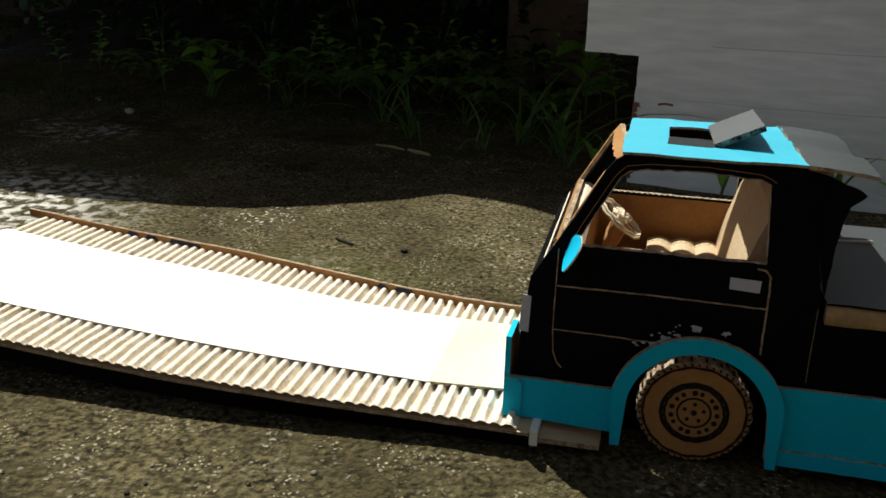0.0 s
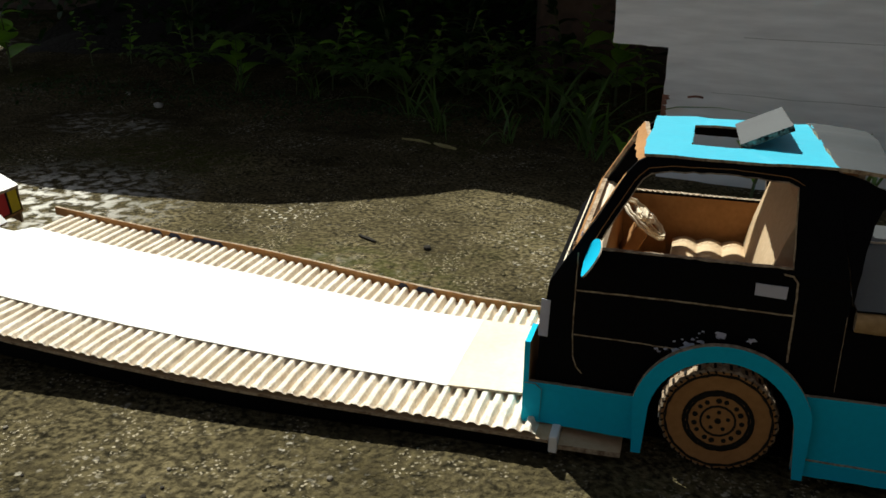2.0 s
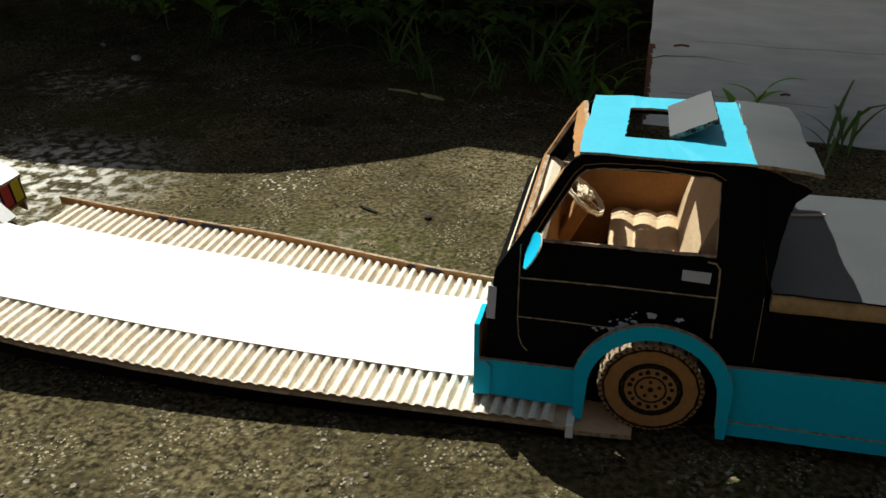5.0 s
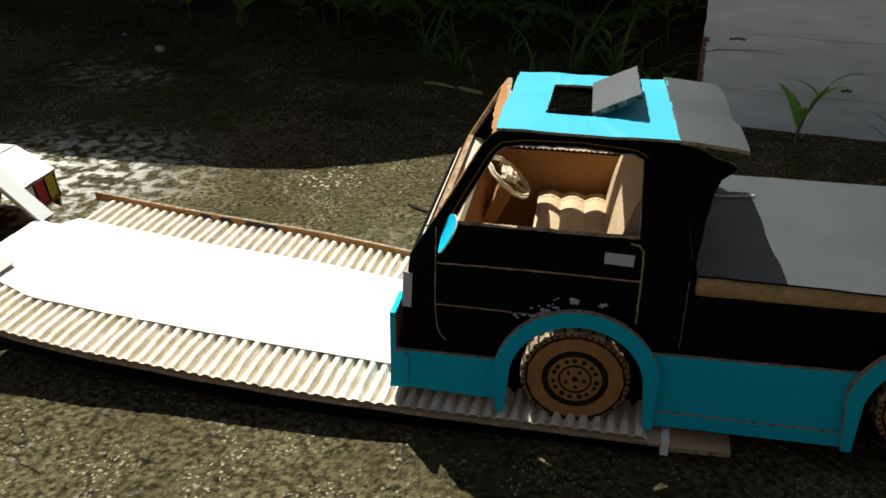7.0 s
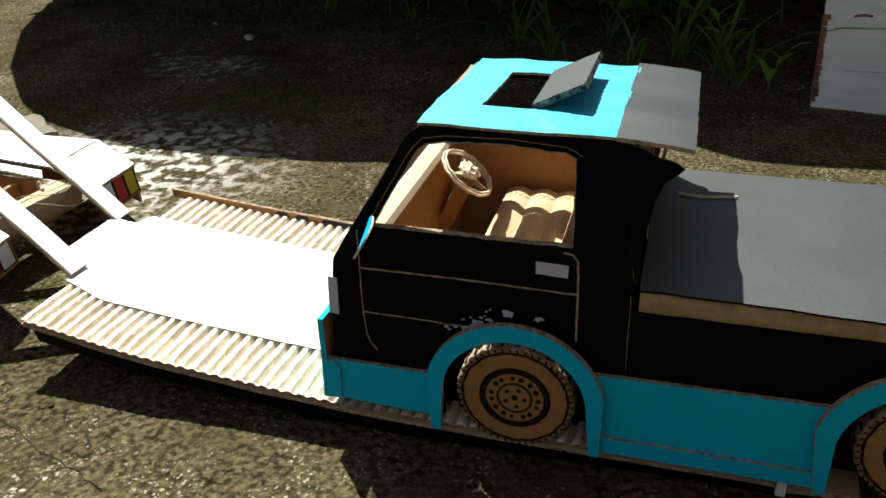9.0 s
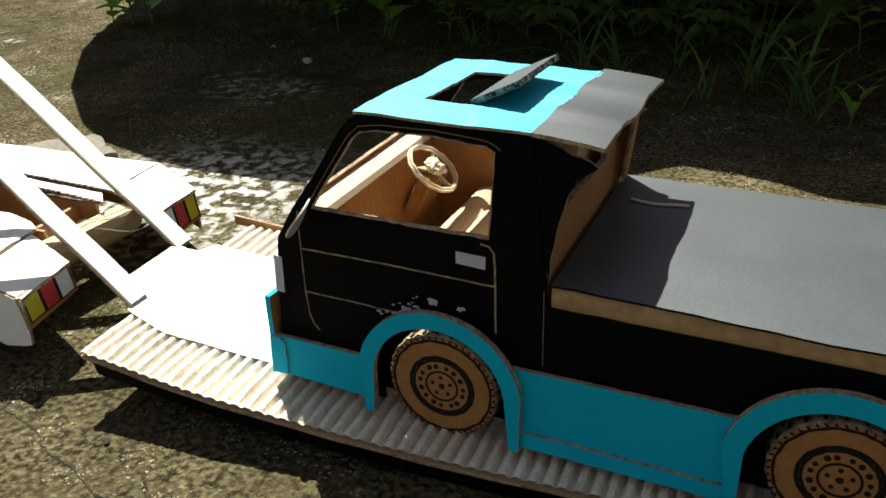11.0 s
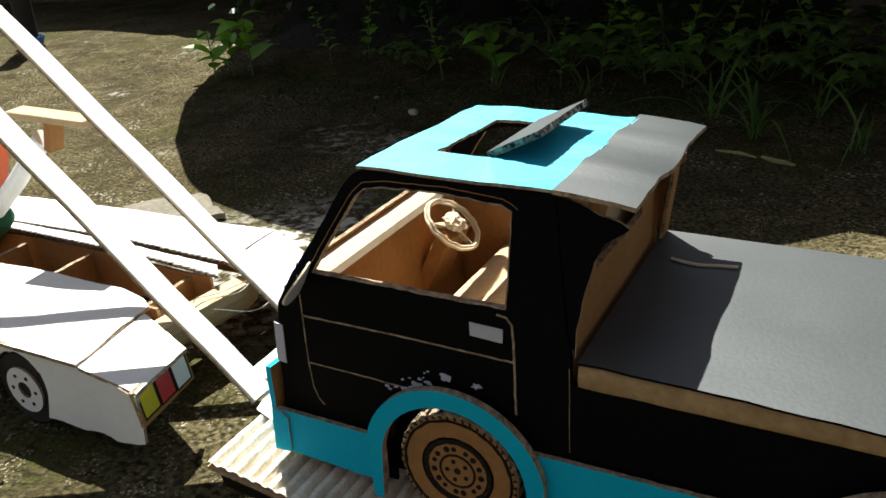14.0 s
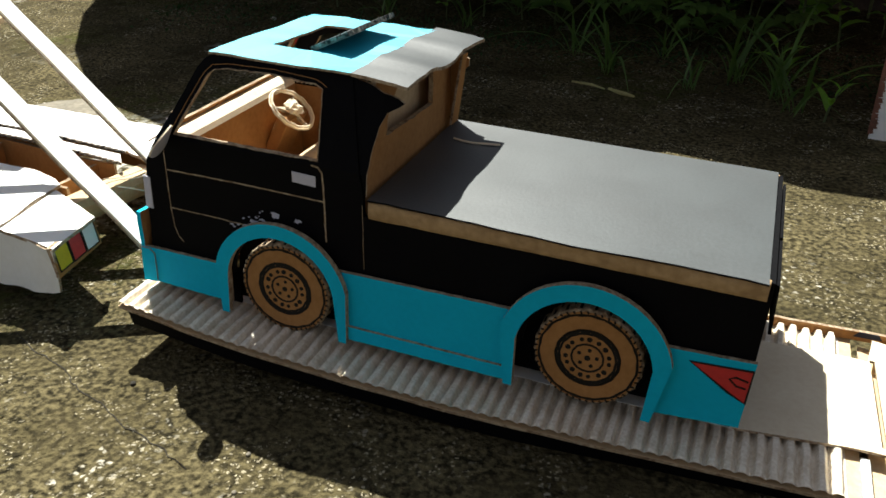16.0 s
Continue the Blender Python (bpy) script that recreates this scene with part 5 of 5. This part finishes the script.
def build_plants():
    rnd = random.Random(11)
    broad = leaf_mesh(0.060, 0.034, LEAF)
    small = leaf_mesh(0.034, 0.019, LEAF, serrate=0.10, n=8)
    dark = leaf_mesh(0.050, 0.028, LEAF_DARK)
    lance = leaf_mesh(0.105, 0.024, LEAF, droop=0.45)
    frond = leaf_mesh(0.022, 0.013, GRASS, serrate=0.08)
    blades = [leaf_mesh(l, 0.0045, GRASS, fold=0.6, droop=d, n=6) for l, d in ((0.11, 0.35), (0.15, 0.7), (0.08, 0.15))]

    def weed(mesh, height, count, spread, label, scale=1.0, stems=1):
        plant = thing("weed", label, "plant", "weeds along the yard edge")
        for s in range(stems):
            lean = rnd.uniform(-0.3, 0.3), rnd.uniform(-0.3, 0.2)
            line = [Vector((lean[0] * height * u * u, lean[1] * height * u * u, height * u)) for u in (0, 0.25, 0.5, 0.75, 1.0)]
            bm = bmesh.new()
            tube(bm, line, [0.0016, 0.0014, 0.0012, 0.0010, 0.0006], 5)
            part("stem", bm, STEM, plant)
            for k in range(count):
                u = 0.25 + 0.75 * k / max(1, count - 1)
                p = Vector((lean[0] * height * u * u, lean[1] * height * u * u, height * u))
                turn = k * 137.5 + rnd.uniform(-20, 20)
                size = scale * rnd.uniform(0.7, 1.15) * (1.1 - 0.4 * u)
                shared("leaf", mesh, plant, Matrix.Translation(p) @ pose(0, 0, 0, rnd.uniform(-15, 15), -rnd.uniform(5, 45) * spread, turn) @ Matrix.Diagonal((size, size, size, 1)))
        return plant

    def fern(label):
        plant = thing("fern", label, "plant", "weeds along the yard edge")
        for s in range(6):
            turn = s * 61 + rnd.uniform(-15, 15)
            length = rnd.uniform(0.09, 0.15)
            line = [(length * u, 0, length * (1.0 * u - 0.55 * u * u)) for u in (0, 0.25, 0.5, 0.75, 1.0)]
            base = pose(0, 0, 0, 0, 0, turn)
            bm = bmesh.new()
            tube(bm, [base @ Vector(p) for p in line], [0.001, 0.0009, 0.0008, 0.0006, 0.0004], 4)
            part("stem", bm, STEM, plant)
            for k in range(6):
                u = 0.3 + 0.7 * k / 5
                for side in (-1, 1):
                    size = rnd.uniform(0.9, 1.2) * (1.25 - 0.6 * u)
                    shared("leaf", frond, plant, base @ Matrix.Translation((length * u, 0, length * (u - 0.55 * u * u))) @ pose(0, 0, 0, 10 * side, 0, 60 * side) @ Matrix.Diagonal((size, size, size, 1)))
        return plant

    def tuft(label, count):
        plant = thing("grass_tuft", label, "grass", "grass tufts along the yard edge")
        for k in range(count):
            size = rnd.uniform(0.5, 1.25)
            shared("blade", rnd.choice(blades), plant, pose(rnd.uniform(-0.012, 0.012), rnd.uniform(-0.012, 0.012), 0, 0, -rnd.uniform(35, 80), rnd.uniform(0, 360)) @ Matrix.Diagonal((size, size, size, 1)))
        return plant

    kinds = [weed(broad, 0.075, 6, 0.8, "broad-leaved green weed growing from the soil", 1.0), weed(small, 0.13, 12, 0.9, "toothed small-leaved green weed", 1.0), weed(dark, 0.16, 9, 1.0, "dark green leafy shrub shoot", 1.1, 2), weed(lance, 0.05, 5, 1.3, "long-leaved green weed beside the board", 0.4),
             fern("dark green fern with arching fronds"), tuft("thin green grass tuft", 16), tuft("sparse green grass tuft", 9)]
    spots = [(kinds[0], [(-0.92, 1.085), (-1.53, 1.075), (-1.50, 1.10), (-1.56, 1.05), (-0.68, 1.20), (-0.16, 1.12)]),
             (kinds[1], [(-1.36, 1.20), (-1.30, 1.26), (-1.02, 1.075), (-0.78, 1.06), (-0.72, 1.10), (-0.64, 1.09), (-0.575, 1.08), (-0.52, 1.12), (-0.42, 1.26), (-0.38, 1.12), (-0.28, 1.13), (-0.10, 1.06), (-0.25, 1.22), (-0.14, 1.20), (-0.34, 1.24), (-0.03, 1.18)]),
             (kinds[2], [(-0.48, 1.22), (-0.65, 1.26), (-0.28, 1.28), (-0.90, 1.32), (-1.18, 1.34), (-0.05, 1.30), (-0.20, 1.40)]),
             (kinds[3], [(-0.115, 0.715), (0.055, 0.610), (0.26, 0.585), (-0.17, 0.86)]),
             (kinds[4], [(-0.66, 1.12), (-0.57, 1.10), (-0.45, 1.14), (-0.24, 1.08), (-0.80, 1.16), (-0.33, 1.06), (-1.10, 1.16)]),
             (kinds[5], [(-0.42, 0.84), (-0.24, 0.86), (-0.18, 0.80)]),
             (kinds[6], [(-0.36, 0.95), (-0.50, 0.92), (-0.30, 0.80), (-0.15, 0.74), (-0.72, 1.02), (0.17, 0.60), (-0.90, 1.04)])]
    for plant, places in spots:
        for i, (x, y) in enumerate(places):
            z = relief(x, y) if y < 1.33 else relief(x, y) + 0.03
            m = pose(x, y, z - 0.002, 0, 0, rnd.uniform(0, 360)) @ Matrix.Scale(rnd.uniform(0.85, 1.45), 4)
            if i == 0:
                plant.matrix_basis = m
            else:
                copy_thing(plant, m)
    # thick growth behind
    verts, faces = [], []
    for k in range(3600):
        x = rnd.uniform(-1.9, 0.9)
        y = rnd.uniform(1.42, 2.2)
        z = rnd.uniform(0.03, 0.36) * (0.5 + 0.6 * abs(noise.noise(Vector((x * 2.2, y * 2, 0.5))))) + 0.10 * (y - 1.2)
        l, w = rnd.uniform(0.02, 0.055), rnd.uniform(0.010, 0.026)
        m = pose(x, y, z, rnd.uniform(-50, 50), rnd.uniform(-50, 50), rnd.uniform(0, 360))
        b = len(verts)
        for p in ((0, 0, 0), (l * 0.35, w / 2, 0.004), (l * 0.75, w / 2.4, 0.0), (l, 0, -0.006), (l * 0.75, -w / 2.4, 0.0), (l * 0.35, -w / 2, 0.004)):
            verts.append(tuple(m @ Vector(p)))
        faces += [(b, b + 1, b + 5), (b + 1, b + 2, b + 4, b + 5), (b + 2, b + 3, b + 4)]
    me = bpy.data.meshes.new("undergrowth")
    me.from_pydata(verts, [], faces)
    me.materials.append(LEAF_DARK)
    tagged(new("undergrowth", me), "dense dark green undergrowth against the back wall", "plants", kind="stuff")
    # low moss and litter at the edge of the concrete
    verts, faces = [], []
    for k in range(2600):
        x = rnd.uniform(-1.35, 0.35)
        y = 0.98 + rnd.gauss(0, 0.07) + 0.05 * noise.noise(Vector((x * 4, 0, 0)))
        z = relief(x, y)
        l, w = rnd.uniform(0.004, 0.016), rnd.uniform(0.0015, 0.006)
        m = pose(x, y, z + 0.001, rnd.uniform(-40, 40), -rnd.uniform(0, 60), rnd.uniform(0, 360))
        b = len(verts)
        for p in ((0, 0, 0), (l * 0.5, w / 2, 0.001), (l, 0, 0), (l * 0.5, -w / 2, 0.001)):
            verts.append(tuple(m @ Vector(p)))
        faces.append((b, b + 1, b + 2, b + 3))
    me = bpy.data.meshes.new("moss")
    me.from_pydata(verts, [], faces)
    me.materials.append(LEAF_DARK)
    tagged(new("moss", me), "low moss and seedlings along the concrete edge", "moss", kind="stuff")


def build_far_things():
    tub = thing("bucket", "dark post in a low blue plastic basin", "basin")
    bm = bmesh.new()
    prof = [(0.030, 0.0), (0.042, 0.030), (0.044, 0.030), (0.032, 0.0)]
    n = 24
    rows = [[bm.verts.new((-2.52 + r * math.cos(2 * math.pi * i / n), 1.33 + r * math.sin(2 * math.pi * i / n), relief(-2.52, 1.33) + z)) for i in range(n)] for r, z in prof]
    for a, c in zip(rows, rows[1:]):
        for i in range(n):
            bm.faces.new((a[i], a[(i + 1) % n], c[(i + 1) % n], c[i]))
    bm.faces.new(rows[0])
    part("basin", bm, BLUE, tub, "low blue plastic basin")
    bm = bmesh.new()
    tube(bm, [(-2.52, 1.33, 0.004), (-2.52, 1.335, 0.2), (-2.525, 1.34, 0.5)], [0.026, 0.028, 0.030], 12)
    part("post", bm, DARK_CLOTH, tub, "dark wet wooden post")


build_ground()
build_shade_sheet()
build_walls()
RAMP = build_ramp()
TRUCK, WHEELS = build_truck()
build_tow_truck()
build_board()
build_loose()
build_plants()
build_far_things()

# seconds, forward place, sideways place, height, pitch, turn
TRUCK_ROWS = [
    (0, 0.0000, 0.0000, 0.0000, 0.00, 0.00),
    (4.2, 0.0000, 0.0000, 0.0000, 0.00, 0.00),
    (4.7, -0.0251, 0.0006, 0.0027, 0.38, 0.38),
    (5.15, -0.0556, 0.0014, 0.0060, 0.83, 0.85),
    (5.6, -0.0883, 0.0022, 0.0096, 1.32, 1.35),
    (6.05, -0.1183, 0.0029, 0.0128, 1.77, 1.81),
    (6.5, -0.1398, 0.0038, 0.0138, 1.80, 1.75),
    (7, -0.1575, -0.0028, 0.0124, 1.32, 3.90),
    (7.5, -0.2045, -0.0092, 0.0113, 0.95, 3.85),
    (8, -0.2306, -0.0122, 0.0132, 1.80, 3.60),
    (8.5, -0.2325, -0.0147, 0.0146, 1.50, 3.66),
    (9, -0.2466, -0.0188, 0.0138, 1.62, 3.38),
    (9.5, -0.2678, -0.0112, 0.0150, 1.78, 2.42),
    (10, -0.2944, -0.0065, 0.0172, 1.79, 1.12),
    (10.5, -0.3233, -0.0014, 0.0197, 1.79, -0.30),
    (11, -0.3500, 0.0033, 0.0219, 1.79, -1.61),
    (11.5, -0.3696, 0.0068, 0.0235, 1.80, -2.57),
    (12, -0.3748, 0.0040, 0.0237, 2.11, -1.22),
    (12.5, -0.3860, 0.0004, 0.0238, 1.68, 0.49),
    (13, -0.4052, -0.0006, 0.0245, 1.41, 0.66),
    (13.5, -0.4226, 0.0011, 0.0274, 1.69, 0.30),
    (14, -0.4464, 0.0016, 0.0298, 2.14, 0.29),
    (14.5, -0.4651, 0.0028, 0.0315, 2.24, 0.46),
    (15, -0.4706, 0.0039, 0.0321, 2.32, 0.70),
    (15.5, -0.4720, 0.0063, 0.0330, 2.27, 1.32),
    (16, -0.4725, 0.0058, 0.0326, 2.44, 1.38),
]


# seconds, slide and turn of the ramp at the end under the lifting beams
RAMP_ROWS = [(0, 0.0, 0.0), (4.2, 0.0, 0.0), (7.0, -0.002, 0.55), (9.0, -0.002, 0.85), (11.5, 0.0, 1.15), (14.0, 0.004, 1.4), (16.0, 0.007, 1.6)]


def motions():
    hinge = Matrix.Translation((-0.60, 0.08, 0.0))
    walk(RAMP, [(t, hinge @ pose(x, 0, 0, 0, 0, r) @ hinge.inverted()) for t, x, r in RAMP_ROWS])
    walk(TRUCK, [(t, pose(x, y, z, 0, p, r)) for t, x, y, z, p, r in TRUCK_ROWS])
    for k, w in enumerate(WHEELS):
        bx, by = (0.215 if k % 2 else 0.0), (-0.0010 if k < 2 else TRUCK_W + 0.0010)
        far = k >= 2
        walk(w, [(t, pose(bx, by, WHEEL_R + (0.0045 if k % 2 else 0.0008), 0, math.degrees(x / WHEEL_R) * (-1 if far else 1), 180 if far else 0)) for t, x, *_ in TRUCK_ROWS])


motions()
